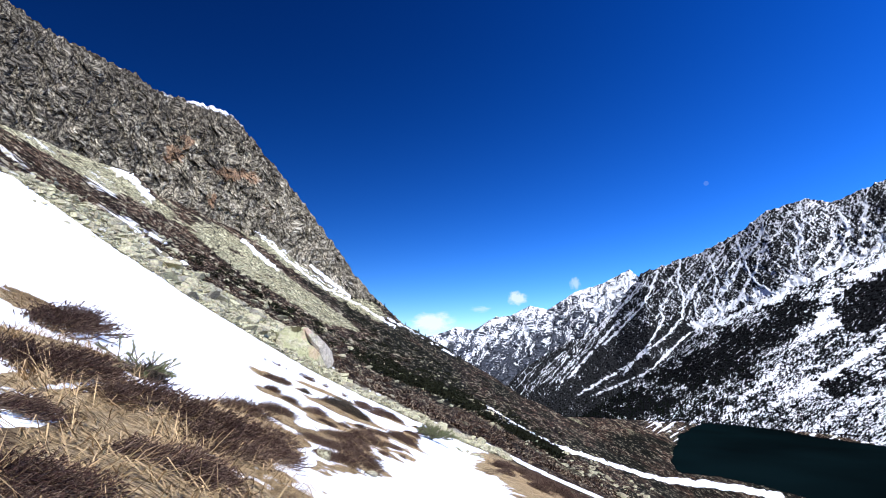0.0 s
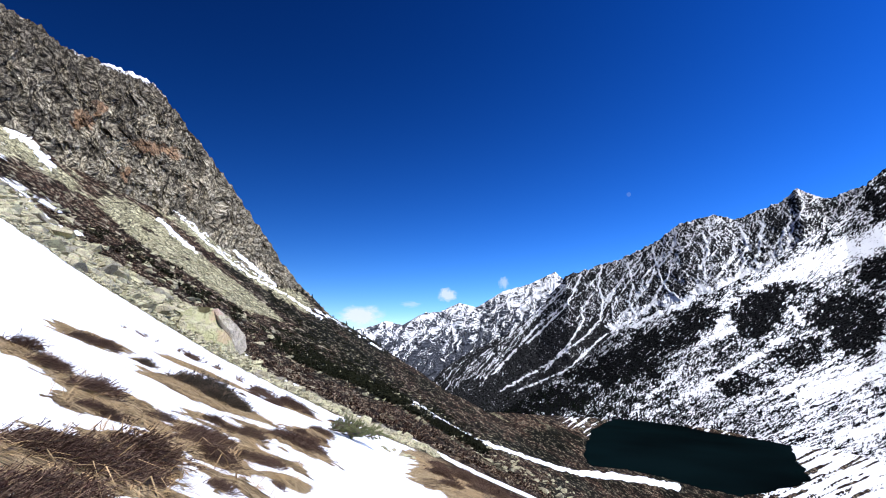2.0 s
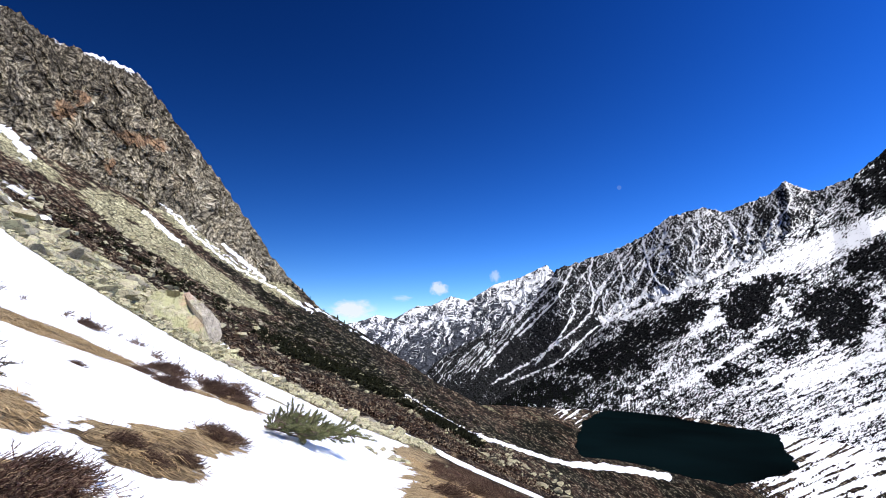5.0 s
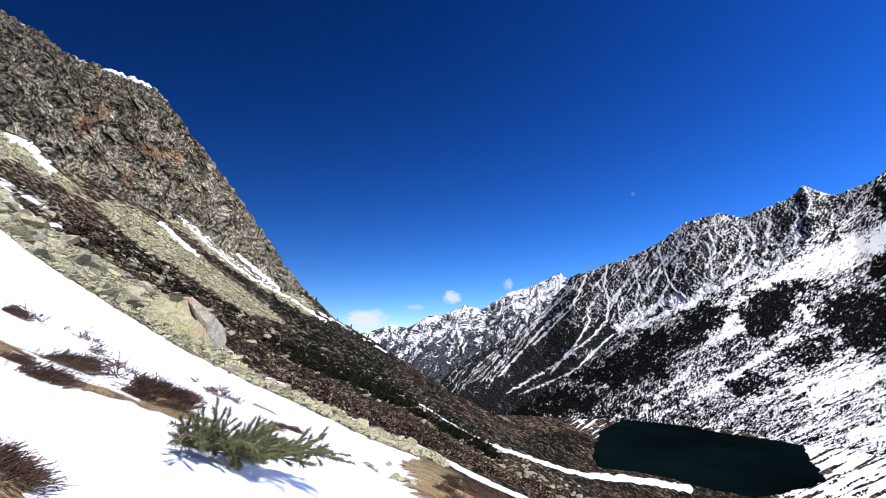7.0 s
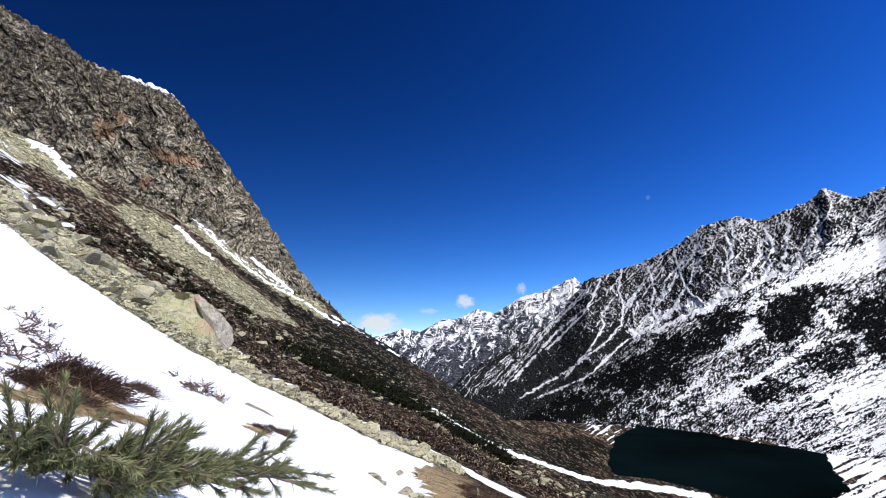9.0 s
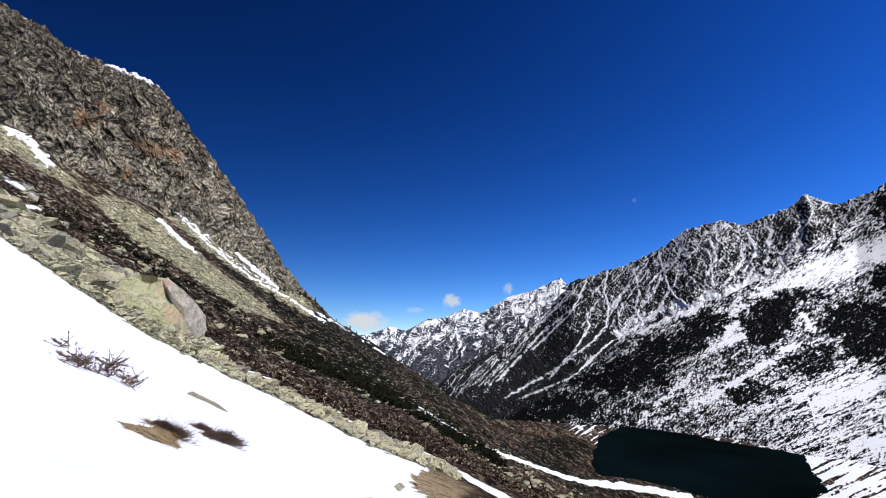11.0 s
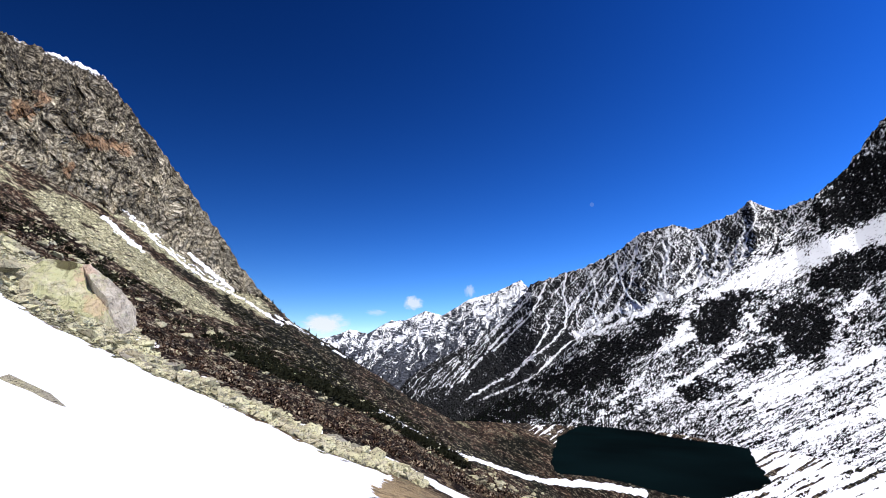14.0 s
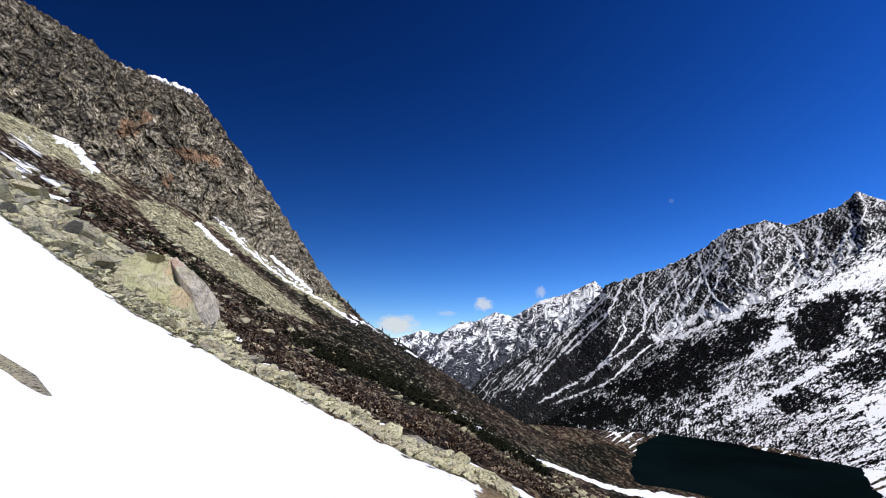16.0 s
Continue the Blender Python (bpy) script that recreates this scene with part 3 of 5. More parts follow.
def blobs(a, e, items):
    """Sum of soft ellipses (bearing, height, half width, half height, lean, weight)."""
    t = 0.0
    for ba, be, wa, we, lean, k in items:
        da, de = a - ba, e - be
        da = da - lean * de
        t = t + k * np.exp(-((da / wa) ** 2 + (de / we) ** 2) ** 1.5)
    return t


def veins(x, y, seed, wide):
    """Thin branching lines where a noise passes nought."""
    v = pn(x, y, seed) + 0.3 * pn(x * 2.1, y * 2.1, seed + 1)
    return np.exp(-(v / wide) ** 2)


# distant white peaks at the valley's head
def far_gullies(a, e):
    q = a - 0.6 * e + 0.5 * fbm(a * 0.7, e * 0.7, 3, 31)
    n = ridged(q * 0.9, e * 0.3, 4, 11)
    lines = veins(q * 0.9, e * 0.2, 13, 0.09)
    return (n - 0.6) * 0.9 + 0.3 * fbm(q * 2, e * 1.2, 2, 12) + 0.2 * lines, (n, lines), q, e


def far_snow(a, e, s, n):
    n, lines = n
    return -0.1 + 0.62 * step(s, 0.25, 1.0) + 0.9 * (n - 0.66) + 0.12 * step(e, 3, 7) + 0.35 * lines + 0.25 * fbm(a * 0.8, e * 0.9, 3, 33)


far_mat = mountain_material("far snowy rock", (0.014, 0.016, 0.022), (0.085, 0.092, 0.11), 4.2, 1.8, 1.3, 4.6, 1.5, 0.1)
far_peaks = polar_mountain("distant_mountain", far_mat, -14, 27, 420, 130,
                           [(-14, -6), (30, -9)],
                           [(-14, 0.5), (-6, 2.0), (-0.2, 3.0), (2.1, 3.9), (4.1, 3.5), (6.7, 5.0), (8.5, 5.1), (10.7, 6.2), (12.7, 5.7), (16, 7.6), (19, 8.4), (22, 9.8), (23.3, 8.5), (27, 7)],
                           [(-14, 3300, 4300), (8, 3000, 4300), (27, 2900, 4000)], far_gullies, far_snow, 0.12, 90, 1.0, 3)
tagged(far_peaks, "distant jagged peaks white with fresh snow", "mountain", kind="structure")


# long serrated range beyond the lake
RANGE_CREST = [(6, -4.5), (7.4, -3), (9.3, -1.2), (12.6, 0.8), (15.9, 2.4), (19.9, 5.2), (23.3, 9.3), (25.2, 9.9), (29, 10.9), (32.9, 12.5), (35.6, 14.3), (39, 14.9), (40.9, 14.2),
               (44, 15.1), (45.7, 15.7), (46.5, 16.5), (47.2, 15.8), (48.5, 15.0), (52.2, 15.8), (62, 15)]


def gully_lines(a, e, seed):
    """Snow gullies that fork upwards from the range's foot to its crest: 1 along their beds."""
    rng = np.random.default_rng(seed)
    t = np.zeros(a.shape)
    b = 8.0
    while b < 56:
        top = float(curve(b, RANGE_CREST)) - rng.uniform(0.1, 0.9)
        lean = 0.95 if b < 30 else 0.7 if b < 38 else 0.3
        p = np.array([b, top])
        long = min(top + 7.5, rng.uniform(4.5, 9.5) if b > 26 else rng.uniform(6, 14))
        beds = []
        for k in range(6):
            q = p + np.array([-(lean + rng.normal(0, 0.28)), -1.0]) * long / 6
            beds.append((p, q, 0.026 + 0.012 * k))
            if k < 5 and rng.random() < 0.8:
                side = rng.choice([-1, 1])
                u = q + np.array([side * rng.uniform(0.4, 1.0) + 0.3, rng.uniform(0.5, 1.5)])
                beds.append((u, q, 0.028))
            p = q
        for p0, p1, w in beds:
            box = (a > min(p0[0], p1[0]) - 0.6) & (a < max(p0[0], p1[0]) + 0.6) & (e > min(p0[1], p1[1]) - 0.6) & (e < max(p0[1], p1[1]) + 0.6)
            if box.any():
                d = edge_distance(a[box], e[box], [p0, p1], False)
                t[box] = np.maximum(t[box], np.exp(-(d / (1.3 * w)) ** 2))
        b += rng.choice([0.5, 0.9, 1.5, 2.3]) * rng.uniform(0.8, 1.2)
    return t


# the longest gullies of the range: their beds from crest to foot
LONG_GULLIES = [[(27.2, 10.0), (26.8, 8.1), (27.2, 6.2), (26.8, 4.3), (25.3, 2.6), (21.0, -0.6), (15.6, -3.7)], [(24.9, 9.4), (23.9, 7.2), (22.9, 5.6), (21.4, 4.2), (18.6, 1.6)], [(30.0, 10.6), (30.5, 8.0), (29.9, 6.2), (30.6, 4.6), (26.8, 2.3), (23.0, -1.3), (16.6, -4.0)],
                [(32.8, 12.0), (33.2, 9.2), (34.0, 7.3), (35.6, 6.0)], [(37.9, 13.2), (38.2, 11.1), (37.1, 9.4)], [(18.0, 6.2), (18.2, 4.9), (16.6, 2.4)], [(24.8, 5.6), (25.0, 4.3), (23.4, 1.8), (20.4, -1.6)], [(20.6, 4.4), (17.8, 1.4), (14.6, -2.0)], [(41.2, 13.4), (41.8, 11.4), (40.6, 9.6)]]


def range_gullies(a, e):
    lean = 0.62 + 0.4 * step(a, 34, 20)
    q = a - lean * e + 0.25 * fbm(a * 0.6, e * 0.6, 3, 41)
    wa, we = a + 0.12 * fbm(a * 1.8, e * 1.8, 4, 42), e + 0.12 * fbm(a * 1.8, e * 1.8, 4, 43)
    lines = 0.55 * gully_lines(wa, we, 23)
    for bed in LONG_GULLIES:
        lines = np.maximum(lines, np.exp(-(edge_distance(wa, we, bed, False) / (0.09 + 0.05 * step(e, 6, 1))) ** 2) * (0.85 + 0.4 * fbm(a * 1.1, e * 1.1, 3, 45)))
    facet = np.maximum(ridged(q * 0.6, e * 0.16, 4, 25, 0.55), ridged((a + 0.55 * e) * 0.5, e * 0.25, 4, 26, 0.5) - 0.06)
    return (facet - 0.6) * 1.1 - 0.25 * lines + 0.2 * fbm(q * 2.2, e * 1.8, 3, 22), (facet, lines), a - 0.4 * e, e


def range_snow(a, e, s, n):
    facet, lines = n
    fall = 0.13 + 0.2 * step(e, -2, 8) + 0.06 * step(a, 28, 38) + 0.1 * step(s, 0.93, 1)
    ja, je = a + 0.9 * fbm(a * 0.8, e * 0.8, 4, 46), e + 0.5 * fbm(a * 0.8, e * 0.8, 4, 47)
    shelf = step(edge_distance(ja, je, [(28.4, 3.4), (30.3, 4.9), (32.7, 6.1), (35.6, 6.3), (38.5, 7.4), (41.8, 8.7), (45.5, 10.4)], False), 0.75, 0.2) * (0.75 + 0.5 * fbm(a * 1.6, e * 1.6, 3, 48))
    fan = blobs(ja, je, [(25.5, 0.6, 5, 0.35, 1.2, 0.4), (20.7, -2.9, 4, 0.3, 1.3, 0.4)])
    return fall + 0.55 * (facet - 0.66) + 0.9 * lines * step(e, -8, -2) + 0.6 * shelf + 0.35 * fan + 0.12 * fbm(a * 0.5, e * 0.6, 4, 27, 0.6) - 0.06 * step(a, 30, 18)


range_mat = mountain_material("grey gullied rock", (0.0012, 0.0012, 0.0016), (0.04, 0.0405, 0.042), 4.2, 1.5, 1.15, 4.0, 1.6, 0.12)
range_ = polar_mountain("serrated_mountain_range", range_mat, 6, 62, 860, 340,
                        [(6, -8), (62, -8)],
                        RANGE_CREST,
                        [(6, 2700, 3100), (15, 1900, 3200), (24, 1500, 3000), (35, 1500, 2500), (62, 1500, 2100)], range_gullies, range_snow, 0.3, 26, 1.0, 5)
tagged(range_, "long serrated grey mountain range with snow-filled gullies", "mountain", kind="structure")


# nearer mountain that comes down to the lake's far shore
DARK = [(49.4, 3.6, 3.0, 2.4, 0.2, 1.2), (42.6, 5.6, 2.5, 1.9, 0.5, 1.1), (41.6, 3.4, 1.5, 1.2, 0.3, 0.9), (53.9, 8.8, 3.4, 1.7, 0.9, 1.2), (55.2, 15.4, 2.6, 2.9, 0.6, 1.3), (44.0, 0.6, 2.2, 1.2, 0.3, 1.0), (40.2, -2.2, 2.0, 0.9, 0.6, 0.9),
        (37.0, 4.4, 2.2, 1.1, 1.0, 1.0), (33, 2.2, 4.0, 1.5, 1.6, 0.6), (28, -1.0, 5.0, 2.0, 1.6, 0.65), (20, -5.0, 5, 1.3, 1.5, 1.0), (33, -4.2, 5, 0.9, 1.5, 0.4), (58, 17.5, 3, 3, 0.5, 1.0)]
WHITE = [(47.8, 9.4, 3.3, 1.5, 1.5, 1.0), (54.4, 11.4, 3.8, 0.9, 2.6, 1.1), (35.8, -3.2, 1.6, 1.2, 1.0, 0.5)]
# snow gullies and avalanche lines: from, to, half width
RUNS = [((31.0, -5.6), (36.1, -3.0), 0.2), ((36.1, -3.0), (43.8, 2.2), 0.3), ((36.7, -6.2), (41.2, -3.3), 0.16), ((41.2, -3.3), (48.7, -0.4), 0.2), ((54.0, 6.2), (51.9, 4.9), 0.4), ((44.5, -3.2), (55.5, 1.9), 0.5), ((36.6, 1.9), (39.4, 3.2), 0.4), ((38.4, 3.0), (40.3, 6.6), 0.6), ((51.0, 1.2), (52.3, 5.0), 0.6), ((40.3, 6.6), (47.0, 9.2), 0.5), ((50.0, 10.0), (59.0, 13.2), 0.8), ((30.0, 3.6), (36.5, 6.4), 0.3), ((47.0, -6.5), (57.0, -1.5), 0.45), ((29.5, -5.8), (35.0, -0.5), 0.22), ((43.8, 8.6), (45.4, 3.0), 0.25)]


def spur_gullies(a, e):
    q = a - 0.9 * e + 0.8 * fbm(a * 0.4, e * 0.4, 3, 61)
    n = ridged(q * 0.35, e * 0.2, 4, 51, 0.55)
    knob = blobs(a, e, DARK)
    rough = step(e, -5, 2)
    return ((n - 0.6) * 0.25 + 0.06 * fbm(a * 0.8, e * 0.9, 3, 52, 0.5)) * rough - 0.12 * knob * (1 + 0.5 * fbm(a * 1.1, e * 1.2, 2, 53)), n, a - 0.9 * e, e


def spur_snow(a, e, s, n):
    fan = step(a, 38, 45) * step(e, 3, -1)
    along, over = a + 0.55 * e, e - 0.55 * a
    streaks = fbm(along * 0.42 + 0.4 * fbm(a * 0.5, e * 0.5, 2, 59), over * 3.6, 5, 57, 0.68)
    diag = fbm((e + 0.3 * a) * 0.8, (e - 0.75 * a) * 1.5, 5, 55, 0.68)
    wood = step(a, 38, 26) * step(e, 4.0, -3)
    wa, we = a + 1.3 * fbm(a * 0.5, e * 0.6, 5, 56, 0.66), e + 0.9 * fbm(a * 0.5, e * 0.6, 5, 58, 0.66)
    dark = step(blobs(wa, we, DARK), 0.24, 0.5)
    white = blobs(a + 0.8 * fbm(a * 0.8, e * 0.8, 4, 62), e + 0.4 * fbm(a * 0.8, e * 0.8, 4, 63), WHITE)
    ja, je = a + 0.45 * fbm(a * 0.9, e * 0.9, 5, 64, 0.62), e + 0.4 * fbm(a * 0.9, e * 0.9, 5, 65, 0.62)
    for p, q, w in RUNS:
        white = np.maximum(white, 1.1 * step(edge_distance(ja, je, [p, q], False), w * 1.5, w * 0.1))
    return 0.43 + 0.2 * (n - 0.62) - 0.36 * dark + 0.44 * white + 0.22 * diag * (1 - 0.6 * fan) + (0.16 + 0.36 * streaks) * fan - 0.09 * wood


# rock kept near black: the crags' deep shade is put into its colour
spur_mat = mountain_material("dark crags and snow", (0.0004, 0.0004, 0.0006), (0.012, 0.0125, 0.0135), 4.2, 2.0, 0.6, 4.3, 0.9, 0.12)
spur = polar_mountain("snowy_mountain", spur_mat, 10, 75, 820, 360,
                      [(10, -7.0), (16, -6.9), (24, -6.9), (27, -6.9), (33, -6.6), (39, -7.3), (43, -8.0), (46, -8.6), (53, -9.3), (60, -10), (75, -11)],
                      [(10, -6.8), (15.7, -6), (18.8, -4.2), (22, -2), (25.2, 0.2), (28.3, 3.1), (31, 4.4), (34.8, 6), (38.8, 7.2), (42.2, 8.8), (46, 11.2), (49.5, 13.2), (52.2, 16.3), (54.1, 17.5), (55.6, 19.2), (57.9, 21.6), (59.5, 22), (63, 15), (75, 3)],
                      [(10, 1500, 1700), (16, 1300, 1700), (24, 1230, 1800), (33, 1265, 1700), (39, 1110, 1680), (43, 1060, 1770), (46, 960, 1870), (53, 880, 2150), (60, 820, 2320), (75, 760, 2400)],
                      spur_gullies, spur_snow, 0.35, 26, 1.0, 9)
tagged(spur, "snowy mountain with black crags above the lake", "mountain", kind="structure")


# grey crag above the hillside
def crag_gullies(a, e):
    q = a + 0.3 * e + 0.5 * fbm(a * 0.4, e * 0.4, 3, 71)
    n = ridged(q * 0.3, e * 0.18, 4, 72, 0.55)
    ledge = fbm(q * 0.8, e * 0.6, 4, 75)
    return (n - 0.6) * 0.9 + 0.6 * np.round(ledge * 3.5) / 3.5 + 0.3 * np.round(fbm(q * 2.2, e * 1.2, 2, 73, 0.6) * 4) / 4, n, q, e


def crag_snow(a, e, s, n):
    cap = 0.1 + 0.3 * step(s, 0.945, 0.995) * step(a, -35, -32) * step(a, -20, -25) + 0.16 * step(s, 0.78, 0.95) * step(a, -31, -28) * step(a, -24, -26.5) + 0.1 * blobs(a, e, [(-27.4, 25, 0.8, 1.0, 0, 0.8), (-18.5, 20, 1.0, 0.3, -0.8, 0.6)])
    fray = 0.3 * fbm(a * 1.3, e * 2.2, 4, 19, 0.6)
    c1 = edge_distance(a, e, GULLY, False)
    return np.maximum(cap, np.maximum(chute_snow(a, e), step(c1 + 0.5 * fray, 0.3, 0.08)) * 0.75)


def crag_rust(a, e):
    """Where the rock is stained orange and brown."""
    return blobs(a + 0.6 * fbm(a, e, 3, 76), e + 0.6 * fbm(a, e, 3, 77), [(-30.8, 21.6, 0.9, 1.1, 0.2, 1.0), (-29.6, 23.2, 0.7, 0.5, 0, 0.8), (-25.3, 20.6, 1.8, 0.7, -0.5, 0.8), (-26.4, 17.6, 0.6, 0.9, 0, 1.0), (-22.6, 20.4, 1.4, 0.9, 0, 0.5), (-20.5, 16.6, 2.0, 1.6, 0, 0.35)])


def crag_material():
    m, nt, p = nodes_of("grey crag rock", 0.95)
    p.inputs["Specular IOR Level"].default_value = 0.0
    across, down = field(nt, "across"), field(nt, "down")
    big = grain(nt, across, down, 0.9, 0.5, 8, 0.7, 0.6)
    small = grain(nt, across, down, 3.6, 3.0, 5, 0.82)
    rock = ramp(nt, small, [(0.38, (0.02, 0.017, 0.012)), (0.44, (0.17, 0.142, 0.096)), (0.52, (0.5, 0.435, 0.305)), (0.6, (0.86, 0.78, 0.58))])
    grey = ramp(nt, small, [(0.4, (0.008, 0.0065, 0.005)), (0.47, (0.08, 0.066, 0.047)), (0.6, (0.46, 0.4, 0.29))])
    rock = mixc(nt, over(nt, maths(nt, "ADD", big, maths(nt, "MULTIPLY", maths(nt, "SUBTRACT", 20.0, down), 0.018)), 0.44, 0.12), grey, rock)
    rock = mixc(nt, maths(nt, "MULTIPLY", over(nt, maths(nt, "ADD", field(nt, "rust"), maths(nt, "SUBTRACT", big, 0.5)), 0.3, 0.3), 0.8), rock, mixc(nt, small, (0.12, 0.06, 0.035), (0.62, 0.37, 0.2)))
    # angular slabs, each of its own tone, with shade painted dark in the clefts between the larger ones
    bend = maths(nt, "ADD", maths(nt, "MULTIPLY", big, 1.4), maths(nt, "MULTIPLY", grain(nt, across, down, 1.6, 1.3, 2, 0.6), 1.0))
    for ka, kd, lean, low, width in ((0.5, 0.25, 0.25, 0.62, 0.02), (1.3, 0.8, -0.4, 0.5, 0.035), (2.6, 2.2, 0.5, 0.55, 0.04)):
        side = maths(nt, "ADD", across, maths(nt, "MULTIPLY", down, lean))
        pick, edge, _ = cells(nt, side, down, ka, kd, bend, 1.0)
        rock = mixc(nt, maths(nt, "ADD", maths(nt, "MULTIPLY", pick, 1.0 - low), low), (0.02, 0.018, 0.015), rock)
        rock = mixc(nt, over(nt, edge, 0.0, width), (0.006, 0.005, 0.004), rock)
    both = maths(nt, "ADD", maths(nt, "MULTIPLY", big, 0.4), maths(nt, "MULTIPLY", small, 0.6))
    sn = crisp(nt, field(nt, "snow"), both, 2.2, 0.06)
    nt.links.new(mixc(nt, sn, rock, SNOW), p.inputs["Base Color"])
    relief(nt, p, both, 0.4, 1.8)
    return m


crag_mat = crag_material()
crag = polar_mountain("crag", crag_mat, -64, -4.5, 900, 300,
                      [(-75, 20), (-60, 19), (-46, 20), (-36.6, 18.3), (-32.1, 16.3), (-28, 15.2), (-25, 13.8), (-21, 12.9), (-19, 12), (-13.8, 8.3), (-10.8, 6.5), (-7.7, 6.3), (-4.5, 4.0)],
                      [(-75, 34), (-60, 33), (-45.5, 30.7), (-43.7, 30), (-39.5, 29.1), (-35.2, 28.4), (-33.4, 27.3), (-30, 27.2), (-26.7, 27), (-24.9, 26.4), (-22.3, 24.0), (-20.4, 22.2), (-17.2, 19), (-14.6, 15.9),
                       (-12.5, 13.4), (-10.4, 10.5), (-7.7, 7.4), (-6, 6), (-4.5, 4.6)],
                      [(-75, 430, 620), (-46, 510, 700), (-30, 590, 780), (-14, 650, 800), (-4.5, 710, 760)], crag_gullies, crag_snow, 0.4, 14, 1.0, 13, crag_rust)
tagged(crag, "grey rugged rock crag above the scree slope", "mountain", kind="structure")


# ---- builders for loose things ----
def soup(name, verts, faces, material, smooth=False):
    me = bpy.data.meshes.new(name)
    me.from_pydata([tuple(v) for v in verts], [], faces)
    me.materials.append(material)
    if smooth:
        me.polygons.foreach_set("use_smooth", np.ones(len(me.polygons), bool))
    me.update()
    return me


def part(name, mesh, parent, label=""):
    ob = new(name, mesh)
    ob.parent = parent
    return tagged(ob, label)


def at_ground(x, y):
    return float(land(np.array([x], float), np.array([y], float))[0])


def hull(rng, n, size, power=0.6):
    """An angular stone: the hull of scattered points in a box of that size. Returns vertices and faces."""
    d = rng.normal(size=(n, 3))
    d /= np.abs(d).max(1)[:, None] ** power * np.linalg.norm(d, axis=1)[:, None] ** (1 - power)
    d *= rng.uniform(0.75, 1.0, (n, 1)) * np.array(size) / 2
    bm = bmesh.new()
    for p in d:
        bm.verts.new(p)
    bmesh.ops.convex_hull(bm, input=bm.verts)
    bmesh.ops.delete(bm, geom=[v for v in bm.verts if not v.link_faces], context="VERTS")
    bm.verts.index_update()
    v = np.array([q.co[:] for q in bm.verts])
    f = [[q.index for q in g.verts] for g in bm.faces]
    bm.free()
    return v, f


def lichen_rock(name, base, light, green, grain_scale=3.0, rust=0.0):
    m, nt, p = nodes_of(name, 0.9)
    n1 = noise_node(nt, grain_scale * 0.35, 6, 0.65).outputs[0]
    n2 = noise_node(nt, grain_scale * 4, 8, 0.7).outputs[0]
    info = nt.nodes.new("ShaderNodeObjectInfo").outputs["Random"]
    isl = nt.nodes.new("ShaderNodeNewGeometry").outputs["Random Per Island"]
    tone = maths(nt, "MULTIPLY", maths(nt, "ADD", info, isl), 0.5)
    col = mixc(nt, tone, base, light)
    col = mixc(nt, maths(nt, "DIVIDE", maths(nt, "SUBTRACT", n1, 0.45), 0.12, True), col, green)
    if rust:
        o = noise_node(nt, grain_scale * 0.16, 4, 0.6, distort=0.4).outputs[0]
        col = mixc(nt, maths(nt, "MULTIPLY", maths(nt, "DIVIDE", maths(nt, "SUBTRACT", o, 0.56), 0.05, True), rust), col, (0.42, 0.24, 0.12))
    col = mixc(nt, maths(nt, "DIVIDE", maths(nt, "SUBTRACT", n2, 0.36), 0.14, True), (0.03, 0.026, 0.02), col)
    crack = noise_node(nt, grain_scale * 0.3, 4, 0.6, (1, 1, 0.6), (20, 0, 30), 0.8).outputs[0]
    crack = maths(nt, "DIVIDE", maths(nt, "ABSOLUTE", maths(nt, "SUBTRACT", crack, 0.5)), 0.018, True)
    col = mixc(nt, maths(nt, "ADD", maths(nt, "MULTIPLY", crack, 0.6), 0.4), (0.02, 0.017, 0.013), col)
    nt.links.new(col, p.inputs["Base Color"])
    relief(nt, p, n2, 0.7, 0.25 / grain_scale)
    return m


ROCK_PALE = lichen_rock("pale lichened rock", (0.24, 0.21, 0.14), (0.57, 0.51, 0.345), (0.52, 0.49, 0.3), 2.2)
ROCK_FLAT = lichen_rock("tan-grey granular rock", (0.2, 0.18, 0.14), (0.3, 0.27, 0.2), (0.34, 0.31, 0.2), 9.0)
ROCK_GREY = lichen_rock("grey granite", (0.21, 0.19, 0.15), (0.33, 0.3, 0.24), (0.3, 0.28, 0.2), 2.2)


